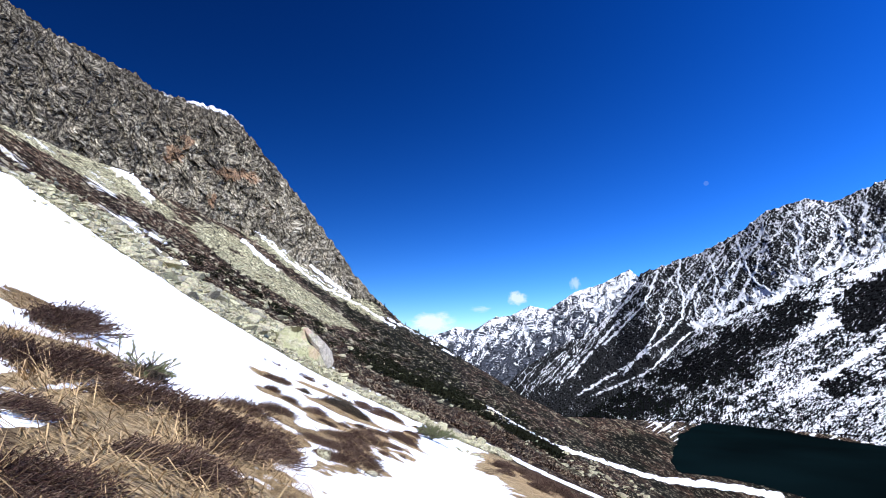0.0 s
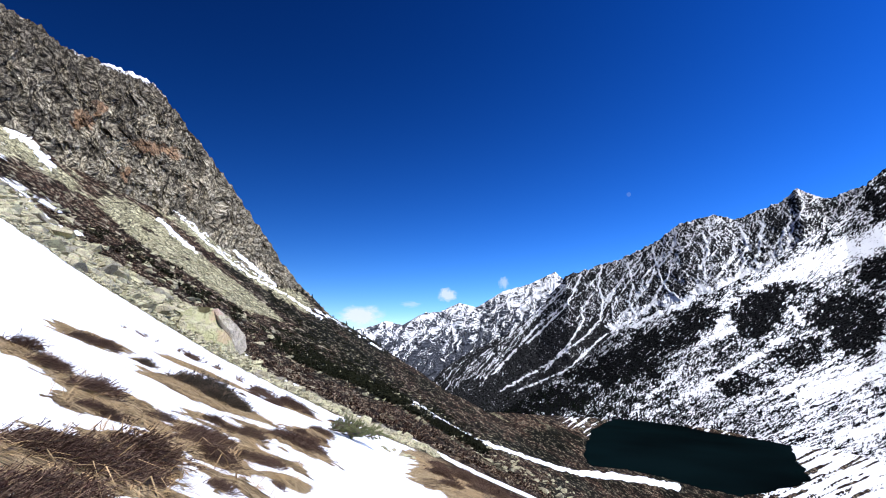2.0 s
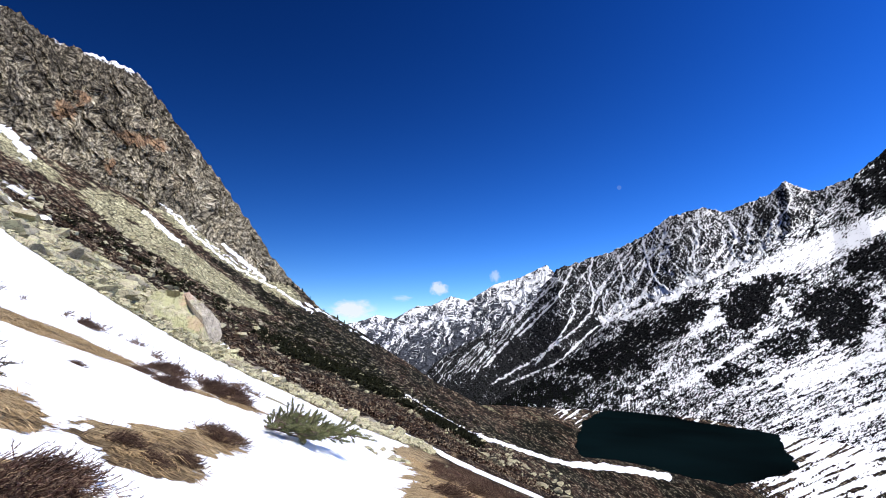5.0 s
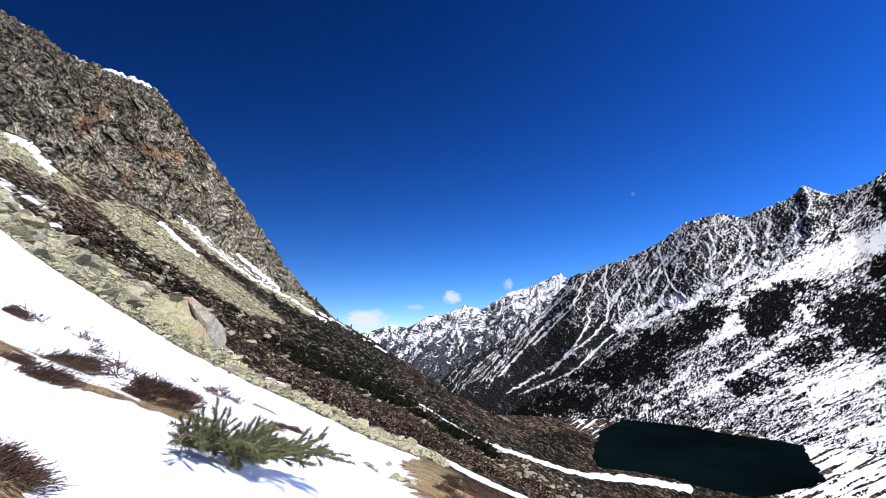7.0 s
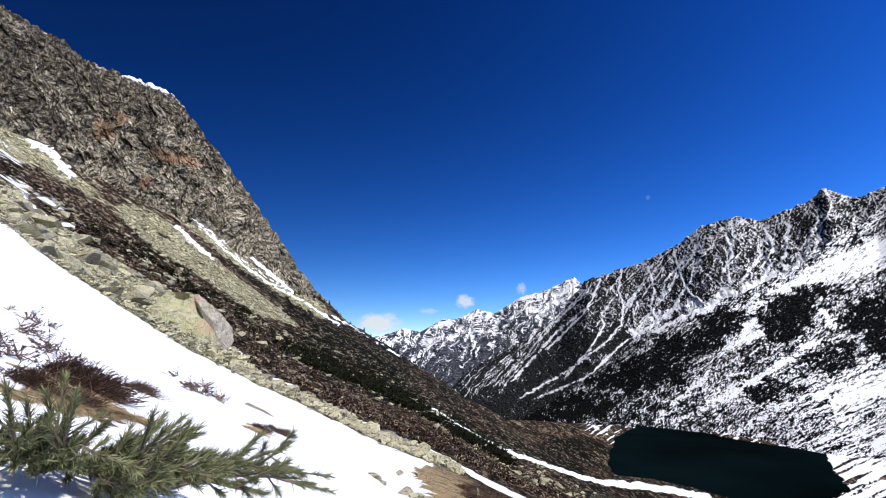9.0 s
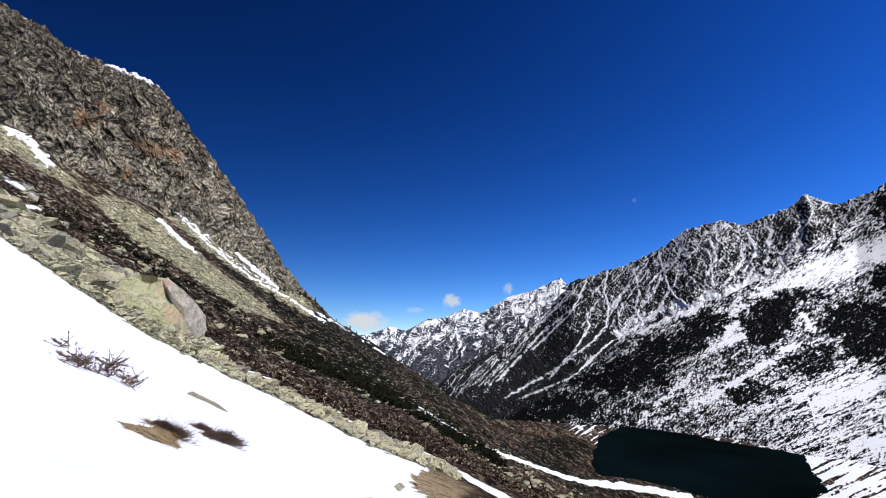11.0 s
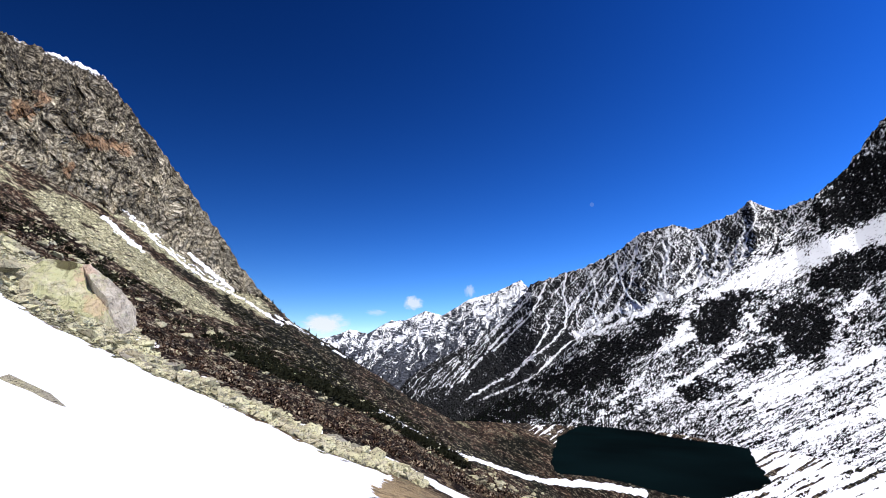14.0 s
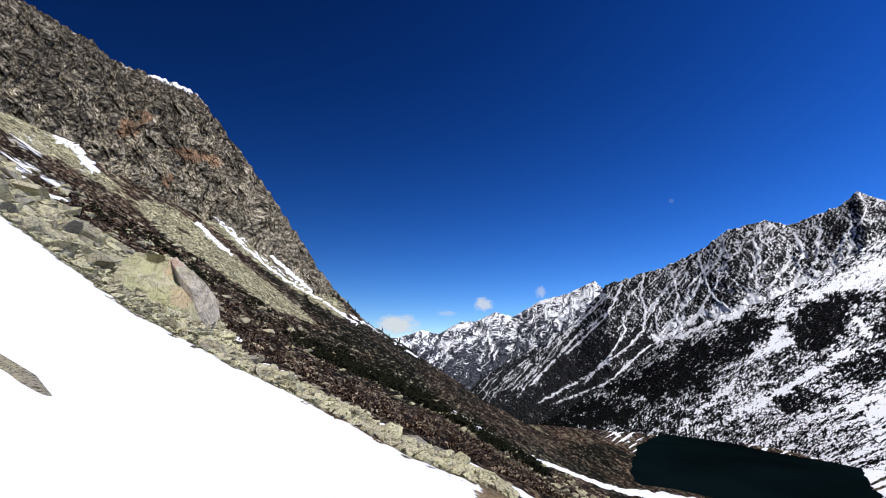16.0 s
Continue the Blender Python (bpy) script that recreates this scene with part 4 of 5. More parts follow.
# ---- the great boulder ----
def split_rock(name, base, light, green, share):
    """Granite of the great boulder: crusts of yellow-green lichen, orange stains, a mossy crest, dark splits and a
    hollow's painted shade.
    """
    m, nt, p = nodes_of(name, 0.92)
    n1 = noise_node(nt, 0.9, 8, 0.7).outputs[0]
    n2 = noise_node(nt, 7.0, 8, 0.72).outputs[0]
    n3 = noise_node(nt, 2.2, 6, 0.7).outputs[0]
    col = mixc(nt, over(nt, n3, 0.36, 0.28), base, light)
    crust = maths(nt, "DIVIDE", maths(nt, "SUBTRACT", maths(nt, "ADD", n1, share), 0.5), 0.1, True)
    col = mixc(nt, crust, col, mixc(nt, n3, (0.26, 0.25, 0.12), green))

    def stain_and_shade(place, size, colour, k, col):
        c = nt.nodes.new("ShaderNodeNewGeometry")
        d = nt.nodes.new("ShaderNodeVectorMath")
        d.operation = "DISTANCE"
        d.inputs[1].default_value = place
        nt.links.new(c.outputs["Position"], d.inputs[0])
        v = maths(nt, "ADD", maths(nt, "DIVIDE", d.outputs["Value"], size), maths(nt, "MULTIPLY", maths(nt, "SUBTRACT", n1, 0.5), 3.4))
        mask = maths(nt, "MULTIPLY", maths(nt, "DIVIDE", maths(nt, "SUBTRACT", 1.1, v), 0.3, True), k)
        return mixc(nt, mask, col, colour)

    col = stain_and_shade((-13.5, 54.4, 0.6), 0.8, (0.44, 0.29, 0.18), 0.5, col)
    col = stain_and_shade((-14.5, 55.1, 2.9), 0.7, (0.44, 0.3, 0.22), 0.7, col)
    col = stain_and_shade((-15.6, 55.1, 3.5), 0.7, (0.05, 0.042, 0.015), 0.9, col)
    # shade of a smooth hollow, painted as a dark oval
    col = stain_and_shade((-15.4, 53.6, 1.25), 0.42, (0.07, 0.064, 0.035), 0.9, col)
    col = mixc(nt, maths(nt, "DIVIDE", maths(nt, "SUBTRACT", n2, 0.27), 0.16, True), (0.03, 0.026, 0.02), col)
    nt.links.new(col, p.inputs["Base Color"])
    rift = noise_node(nt, 1.3, 6, 0.65, (1, 1, 0.55), (25, 10, 30), 0.9).outputs[0]
    rift = over(nt, maths(nt, "ABSOLUTE", maths(nt, "SUBTRACT", rift, 0.5)), 0.004, 0.02)
    col = mixc(nt, maths(nt, "ADD", maths(nt, "MULTIPLY", rift, 0.4), 0.6), (0.03, 0.026, 0.02), col)
    nt.links.new(col, p.inputs["Base Color"])
    relief(nt, p, maths(nt, "ADD", maths(nt, "ADD", n2, rift), maths(nt, "MULTIPLY", n3, 1.8)), 0.5, 0.14)
    return m


SPLIT_GREEN = split_rock("green lichened granite", (0.26, 0.235, 0.16), (0.5, 0.455, 0.31), (0.47, 0.46, 0.27), 0.07)
SPLIT_GREY = split_rock("bare split granite", (0.28, 0.245, 0.19), (0.54, 0.48, 0.38), (0.46, 0.43, 0.31), -0.05)


def great_boulder():
    c, s = math.cos(radians(25)), math.sin(radians(25))
    base = Vector((-15.6, 55.6, 0.9))

    def lump(points, cuts, amount, seed, material, name, parent, label):
        bm = bmesh.new()
        for u, v, w in points:
            bm.verts.new((u * c - v * s, u * s + v * c, w))
        bmesh.ops.convex_hull(bm, input=bm.verts)
        bmesh.ops.delete(bm, geom=[q for q in bm.verts if not q.link_faces], context="VERTS")
        bmesh.ops.triangulate(bm, faces=bm.faces)
        for _ in range(cuts):
            bmesh.ops.subdivide_edges(bm, edges=bm.edges, cuts=1, use_grid_fill=True)
        for q in bm.verts:
            k = noise.fractal(q.co * 0.55 + Vector((seed, 0, 0)), 0.8, 2.1, 5)
            f = noise.noise(q.co * 0.28 + Vector((0, seed, 3)))
            h = noise.noise(q.co * 0.9 + Vector((3, seed, 0)))
            q.co += q.co.normalized() * (amount * k + amount * 1.2 * round(f * 4) / 4 + amount * 0.9 * round(h * 3) / 3)
        me = bpy.data.meshes.new(name)
        bm.to_mesh(me)
        bm.free()
        me.materials.append(material)
        return part(name, me, parent, label)

    root = new("great_boulder")
    root.location = base
    tagged(root, "huge split granite boulder with green and orange lichen", "boulder")
    lump([(-2.3, -0.9, 0.6), (-2.0, -0.4, 2.0), (-1.2, -0.3, 2.7), (0.5, -0.4, 2.5), (1.4, -1.4, 0.6), (0.6, -2.0, -0.9), (-0.4, -2.1, -0.8), (-1.5, -1.8, -0.1), (-0.8, -1.8, -2.4), (-2.0, 2.4, 2.2), (0.5, 2.8, 2.0), (-2.2, 2.0, -2.0), (2.0, 2.0, -3.0), (1.2, -1.6, -2.6)],
         5, 0.17, 3.0, SPLIT_GREEN, "lichened_block", root, "green lichened block")
    lump([(0.5, -0.4, 2.6), (0.9, -0.7, 2.6), (2.1, -0.8, 1.7), (3.9, -0.6, 0.0), (4.0, -0.6, -1.1), (3.5, -1.3, -1.7), (2.8, -1.8, -1.5), (1.9, -2.1, 0.4), (1.0, -1.6, 1.5), (2.6, -2.0, -0.8), (0.8, 2.6, 1.9), (3.8, 2.6, -0.6), (3.0, 2.4, -3.2), (2.6, -1.5, -2.8)],
         5, 0.12, 8.0, SPLIT_GREY, "grey_block", root, "bare grey block")
    lump([(0.7, -1.8, 0.5), (1.5, -1.9, 0.6), (2.1, -2.0, -0.3), (2.9, -1.9, -1.7), (1.8, -2.3, -1.3), (0.6, -2.2, -0.6), (0.8, -0.5, -0.2), (2.6, -0.5, -1.0), (1.6, -2.0, -2.8), (2.8, -1.2, -2.8)],
         4, 0.1, 5.0, SPLIT_GREEN, "stained_block", root, "orange-stained lower block")
    return root


great_boulder()


# ---- stones of the talus ----
def stone_meshes(material, count, seed, name="boulder"):
    rng = np.random.default_rng(seed)
    out = []
    for _ in range(count):
        v, f = hull(rng, 30, (rng.uniform(1.2, 1.8), rng.uniform(0.8, 1.2), rng.uniform(0.4, 0.65)))
        out.append(soup(name, v, f, material))
    return out


PALE_STONES = stone_meshes(ROCK_PALE, 9, 5)
GREY_STONES = stone_meshes(ROCK_GREY, 4, 6)


def place_stone(mesh, x, y, size, turn, tilt=(0.0, 0.0), sink=0.25, label="", group="", flat=1.0):
    ob = new("boulder", mesh)
    z = at_ground(x, y)
    ob.matrix_basis = pose(x, y, z + size * (0.22 - sink), tilt[0], 25 + tilt[1], turn) @ Matrix.Diagonal((size, size, size * flat, 1))
    return tagged(ob, label or "pale lichened angular boulder of the talus", "boulder", group)


def on_talus(rng, n, low=0.0, high=1.0):
    """Places on the talus, between the snow's edge and the heath."""
    az = -38 + 46.5 * rng.random(n) ** 1.7
    t = rng.uniform(low, high, n)
    return meet(az, curve(az, SNOW_EDGE) + (curve(az, TALUS_TOP) - curve(az, SNOW_EDGE)) * t + 0.1)


def talus():
    rng = np.random.default_rng(21)
    x, y = on_talus(rng, 430, 0.04, 0.92)
    done = 0
    for x, y in zip(x, y):
        if done == 290 or (-17.4 < x < -10.8 and 50.5 < y < 61) or (x > -12 and rng.random() < 0.35):
            continue
        small = 1.0 if x < -16 else 0.5
        size = small * rng.choice([0.7, 1.1, 1.6, 2.4, 3.2], p=[0.24, 0.34, 0.26, 0.13, 0.03]) * rng.uniform(0.85, 1.15)
        me = PALE_STONES[rng.integers(len(PALE_STONES))] if rng.random() < 0.85 else GREY_STONES[rng.integers(len(GREY_STONES))]
        place_stone(me, float(x), float(y), size, rng.uniform(0, 360), (rng.uniform(-14, 14), rng.uniform(-14, 14)), group="boulders of the talus", flat=rng.uniform(0.6, 1.1))
        done += 1
    # named large stones: bearing, height angle, size, turn
    for az, el, size, turn, label in [(-28.6, 9.3, 2.9, 20, "large grey slab lying on the talus"), (-23.6, 6.6, 2.3, 30, "long pale slab beside the great boulder"), (-25.6, 7.8, 2.0, 5, "long pale slab beside the great boulder")]:
        x, y = meet(np.array([az]), np.array([el]))
        place_stone(GREY_STONES[int(turn) % 4], float(x[0]), float(y[0]), size, turn, label=label, group="large talus slabs")
    for az, el, size, turn in [(-13.6, 0.0, 1.8, 15), (-11.4, -2.6, 1.2, 60), (-9.8, -3.5, 1.5, 130), (-7.2, -4.7, 1.3, 80), (-5.0, -5.5, 1.9, 20), (-4.2, -6.0, 1.6, 100), (1.2, -8.4, 1.3, 20), (2.8, -9.0, 1.5, 130), (4.2, -9.4, 1.7, 200), (6.0, -10.0, 1.6, 10)]:
        x, y = meet(np.array([az]), np.array([el]))
        place_stone(PALE_STONES[int(turn) % 9], float(x[0]), float(y[0]), size, turn, label="blocky pale stone at the edge of the snow", group="edge blocks", flat=0.8)


talus()


def scatter_stones(name, label, n, material, pick, size, seed, kinds=14):
    """Many small stones joined into one mesh. pick gives places and a keep mask."""
    rng = np.random.default_rng(seed)
    shapes = [hull(rng, 9, (1.3, 1.0, 0.7)) for _ in range(kinds)]
    x, y = pick(rng, n)
    z = land(x, y)
    verts, faces, base = [], [], 0
    for i in range(len(x)):
        v, f = shapes[i % kinds]
        a, k = rng.uniform(0, 6.28), size[0] * (size[1] / size[0]) ** rng.random() ** 1.5
        w = v * k
        w = np.stack([w[:, 0] * np.cos(a) - w[:, 1] * np.sin(a) + x[i], w[:, 0] * np.sin(a) + w[:, 1] * np.cos(a) + y[i], w[:, 2] + z[i] + 0.1 * k], 1)
        verts.append(w)
        faces += [[q + base for q in g] for g in f]
        base += len(v)
    me = soup(name, np.concatenate(verts), faces, material)
    return tagged(new(name, me), label, "stones", kind="stuff")


def pick_talus(rng, n):
    return on_talus(rng, n, 0.0, 0.97)


def pick_scree(rng, n):
    a, r = np.radians(rng.uniform(-46, 24, n * 6)), 80 * 8.0 ** rng.random(n * 6)
    x, y = HOME[0] + r * np.sin(a), HOME[1] + r * np.cos(a)
    keep = hill_fields(x, y, land(x, y))["scree"] + 0.5 * (rng.random(len(x)) < 0.1) > 0.55
    return x[keep][:n], y[keep][:n]


scatter_stones("talus_stones", "small pale stones filling the talus", 4200, ROCK_PALE, pick_talus, (0.25, 0.9), 31)
scatter_stones("scree_stones", "pale stones strewn over the scree slope", 4200, ROCK_PALE, pick_scree, (0.5, 2.4), 32)


# ---- plants ----
def plain(name, a, b, rough=0.85, scale=20.0):
    """A plant material: two tones by island, with grain."""
    m, nt, p = nodes_of(name, rough)
    isl = nt.nodes.new("ShaderNodeNewGeometry").outputs["Random Per Island"]
    n = noise_node(nt, scale, 5, 0.6).outputs[0]
    col = mixc(nt, maths(nt, "MULTIPLY", maths(nt, "ADD", isl, n), 0.5), a, b)
    nt.links.new(col, p.inputs["Base Color"])
    return m


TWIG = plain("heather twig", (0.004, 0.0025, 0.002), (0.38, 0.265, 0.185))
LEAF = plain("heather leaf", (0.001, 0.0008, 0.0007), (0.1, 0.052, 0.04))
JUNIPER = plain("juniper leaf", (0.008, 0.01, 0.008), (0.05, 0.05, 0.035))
STRAW = plain("dry straw", (0.02, 0.010, 0.004), (0.74, 0.52, 0.27), 0.85, 5.0)
BARK = plain("pine bark", (0.1, 0.075, 0.055), (0.24, 0.18, 0.14))
NEEDLE = plain("pine needle", (0.008, 0.011, 0.004), (0.34, 0.35, 0.17))
# thicket tones are lowered to hold the shade inside the foliage
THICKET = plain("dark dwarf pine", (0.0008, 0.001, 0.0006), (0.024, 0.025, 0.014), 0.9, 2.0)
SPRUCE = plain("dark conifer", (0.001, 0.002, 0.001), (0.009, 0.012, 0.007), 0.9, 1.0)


def tube(points, r0, r1, verts, faces, sides=3):
    """Adds a tapering tube along points."""
    pts = np.array(points, float)
    base, n = len(verts), len(pts)
    for i, p in enumerate(pts):
        d = pts[min(i + 1, n - 1)] - pts[max(i - 1, 0)]
        d /= np.linalg.norm(d) + 1e-9
        u = np.cross(d, (0.3, 0.2, 0.93))
        u /= np.linalg.norm(u) + 1e-9
        w = np.cross(d, u)
        r = r0 + (r1 - r0) * i / (n - 1)
        for k in range(sides):
            a = 2 * math.pi * k / sides
            verts.append(p + r * (math.cos(a) * u + math.sin(a) * w))
    for i in range(n - 1):
        for k in range(sides):
            j = (k + 1) % sides
            faces.append([base + i * sides + k, base + i * sides + j, base + (i + 1) * sides + j, base + (i + 1) * sides + k])


def blade(p, d, up, length, width, verts, faces):
    """Adds a narrow pointed leaf."""
    side = np.cross(d, up)
    side /= np.linalg.norm(side) + 1e-9
    b = len(verts)
    verts += [p - side * width / 2, p + side * width / 2, p + d * length * 0.6 + side * width * 0.4, p + d * length]
    faces += [[b, b + 1, b + 2], [b, b + 2, b + 3]]


def heather(seed, twigs, reach, high, leaf, lean=(1.0, -0.1)):
    """A low bush of fine twigs combed down the slope, root at the origin."""
    rng = np.random.default_rng(seed)
    tv, tf, lv, lf = [], [], [], []
    for _ in range(twigs):
        p = np.array([rng.normal(0, reach * 0.36), rng.normal(0, reach * 0.26), -0.02])
        mound = max(0.0, 1 - (p[0] / reach) ** 2 - (p[1] / reach) ** 2)
        p[2] += -0.42 * p[0] + 0.35 * high * mound
        d = np.array([lean[0] + rng.normal(0, 0.3), lean[1] + rng.normal(0, 0.45), rng.uniform(-0.35, 0.5)])
        d /= np.linalg.norm(d)
        pts, step_len = [p], high * rng.uniform(0.22, 0.4)
        for k in range(3):
            d = d + np.array([rng.normal(0, 0.12), rng.normal(0, 0.14), rng.normal(0.06, 0.1)])
            d /= np.linalg.norm(d)
            pts.append(pts[-1] + d * step_len)
        tube(pts, 0.0062, 0.0024, tv, tf)
        for k in range(12):
            t = rng.uniform(0.6, 3.0)
            i = min(int(t), 2)
            q = pts[i] + (pts[i + 1] - pts[i]) * (t - i)
            e = (pts[i + 1] - pts[i]) / step_len + rng.normal(0, 0.5, 3)
            e /= np.linalg.norm(e)
            blade(q, e, rng.normal(size=3), rng.uniform(0.02, 0.05), 0.011, lv, lf)
    root = new("heather_bush")
    tagged(part("brushwood", soup("brushwood", tv, tf, TWIG), root, "bare brown brushwood"), kind="stuff")
    tagged(part("foliage", soup("foliage", lv, lf, leaf), root), kind="stuff")
    return root


def slope_pose(x, y, turn=0.0, k=1.0, lift=0.0, flat=1.0):
    return pose(x, y, at_ground(x, y) + lift, 0, 0, turn) @ Matrix.Diagonal((k, k, k * flat, 1))


# bushes in the order of the walk: place and size
BUSHES_START = [(-4.15, 6.17, 0.81), (-4.30, 6.72, 0.70), (-2.72, 4.09, 0.46), (-2.54, 4.09, 0.45), (-2.49, 4.29, 0.46), (-2.45, 4.52, 0.43), (-1.86, 3.15, 0.29), (-1.99, 4.03, 0.41), (-1.88, 4.20, 0.42),
                (-1.63, 4.32, 0.47), (-1.46, 4.44, 0.47), (-1.34, 4.62, 0.44), (-1.41, 4.04, 0.43), (-1.20, 4.17, 0.39), (-1.16, 4.60, 0.38), (-1.29, 2.54, 0.33), (-1.21, 2.58, 0.32), (-1.16, 2.36, 0.30),
                (-1.11, 3.22, 0.36), (-1.00, 3.22, 0.33), (-1.31, 3.19, 0.34)]
BUSHES_EARLY = [(-1.85, 8.72, 0.3), (-1.02, 7.62, 0.34), (-1.0, 8.4, 0.24), (-1.42, 8.85, 0.22), (-1.97, 5.87, 0.43), (-1.86, 5.99, 0.43), (-1.36, 4.97, 0.33), (-1.28, 5.08, 0.34), (-1.95, 7.04, 0.33), (-1.89, 7.26, 0.28), (-1.29, 6.28, 0.26), (-1.16, 6.32, 0.28), (-1.00, 6.39, 0.31),
                (-0.84, 6.47, 0.31), (-0.82, 5.81, 0.33), (-0.69, 6.18, 0.33), (-0.97, 5.64, 0.29)]
BUSHES_MIDDLE = [(-2.74, 9.37, 0.31), (-2.34, 9.01, 0.26), (-3.69, 11.98, 0.38), (-3.52, 12.24, 0.35), (-1.59, 8.20, 0.20), (-1.47, 8.19, 0.18),
                 (-0.79, 8.19, 0.22), (-1.24, 7.04, 0.29), (-1.14, 7.11, 0.29), (-1.04, 7.18, 0.29), (-0.90, 7.19, 0.26), (-0.95, 6.65, 0.27), (-0.89, 6.80, 0.25), (-0.64, 7.68, 0.16), (-0.44, 8.36, 0.12)]
BUSHES_LATER = [(-2.09, 14.33, 0.16), (-1.29, 9.83, 0.26), (-1.07, 9.62, 0.27), (-0.95, 9.75, 0.26), (-1.12, 8.68, 0.26), (-1.04, 8.74, 0.27), (-0.96, 8.80, 0.23), (-0.85, 8.26, 0.22), (-0.77, 8.67, 0.22),
                (-0.70, 8.77, 0.19), (-0.62, 8.82, 0.20), (-0.58, 8.94, 0.17), (-0.75, 12.27, 0.21), (-0.57, 12.18, 0.20), (-0.48, 12.43, 0.19), (-1.61, 18.07, 0.48), (-1.22, 17.16, 0.35), (-0.84, 10.81, 0.29),
                (-0.74, 10.90, 0.31), (-0.59, 10.93, 0.31), (-0.51, 11.13, 0.30), (-0.57, 10.69, 0.26), (-0.68, 11.44, 0.29), (-0.38, 11.00, 0.19)]
BUSHES_END = [(-0.65, 13.71, 0.31), (-0.51, 13.59, 0.26), (-0.54, 13.35, 0.24), (-2.43, 17.31, 0.49), (-2.48, 17.84, 0.52), (-1.82, 15.93, 0.38), (-1.82, 16.16, 0.33), (-1.89, 18.22, 0.62), (-1.60, 18.18, 0.52),
              (-1.62, 17.28, 0.38), (-1.91, 19.70, 0.33), (-5.02, 20.31, 0.46), (-2.30, 16.34, 0.28), (-0.86, 21.38, 0.22), (-0.75, 21.35, 0.22), (-0.68, 22.11, 0.26),
              (-0.62, 22.29, 0.32), (-0.89, 22.43, 0.20), (-0.61, 22.62, 0.18)]
BUSHES_BELOW = [(2.0, 17, 0.6), (1.9, 15, 0.5), (2.6, 21, 0.6), (2.8, 24, 0.6), (3.4, 23, 0.6), (3.2, 20.5, 0.6), (2.9, 17, 0.6), (2.6, 14, 0.6), (3.6, 16, 0.7), (3.8, 19, 0.7), (3.0, 12, 0.7), (4.2, 25, 0.7), (5.4, 28, 0.9), (6.0, 31.5, 0.9), (5.0, 26, 0.7), (5.3, 30, 0.7), (6.4, 34.5, 0.9), (6.9, 38, 1.0), (6.2, 28, 0.9), (7.4, 41, 1.0), (5.8, 33, 0.7), (4.0, 30, 0.7), (4.6, 35, 0.8)]
JUNIPERS = [(-2.24, 12.38, 0.53), (-2.12, 12.70, 0.55), (-2.42, 12.36, 0.41), (-1.76, 12.15, 0.35), (-2.99, 12.35, 0.26), (-2.66, 5.51, 0.39), (-1.79, 12.01, 0.43), (-1.58, 11.98, 0.36), (-1.88, 11.91, 0.43)]


def plant_heather():
    rng = np.random.default_rng(44)
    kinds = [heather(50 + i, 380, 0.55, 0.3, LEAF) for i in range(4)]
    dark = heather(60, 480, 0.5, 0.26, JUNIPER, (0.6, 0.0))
    spots = BUSHES_START + BUSHES_EARLY + BUSHES_MIDDLE + BUSHES_LATER + BUSHES_END + BUSHES_BELOW
    for i, (x, y, k) in enumerate(spots):
        ob = copy_thing(kinds[i % 4], slope_pose(x, y, rng.uniform(-35, 35), k * rng.uniform(1.05, 1.35), -0.02, 0.95))
        tagged(ob, "dark purple-brown heather bush flattened on snowy turf", "bush", "heather bushes")
    for x, y, k in JUNIPERS:
        ob = copy_thing(dark, slope_pose(x, y, rng.uniform(-30, 30), 1.35 * k, -0.02, 1.1))
        ob.name = "juniper_bush"
        tagged(ob, "dense dark green juniper bush in the snow", "bush", "juniper bushes")
    # stray sprigs that poke through the snow
    sprig = heather(71, 16, 0.16, 0.22, LEAF, (0.5, 0.2))
    sprig.name = "heather_sprig"
    for i in range(48):
        t = rng.random()
        x, y = [(-3.5 + 2.5 * t, 24.2 - 1.4 * t), (-3.4 + 1.8 * t, 20.3 - 2.6 * t), (-5.8 + 1.2 * t, 18 + 4.5 * t)][i % 3]
        ob = copy_thing(sprig, slope_pose(x + rng.normal(0, 0.15), y + rng.normal(0, 0.25), rng.uniform(0, 360), rng.uniform(0.5, 1.0), -0.01))
        tagged(ob, "thin dark heather sprig poking through the snow", "twig", "heather sprigs")
    for ob in kinds + [dark, sprig]:
        for q in list(ob.children):
            bpy.data.objects.remove(q)
        bpy.data.objects.remove(ob)


plant_heather()


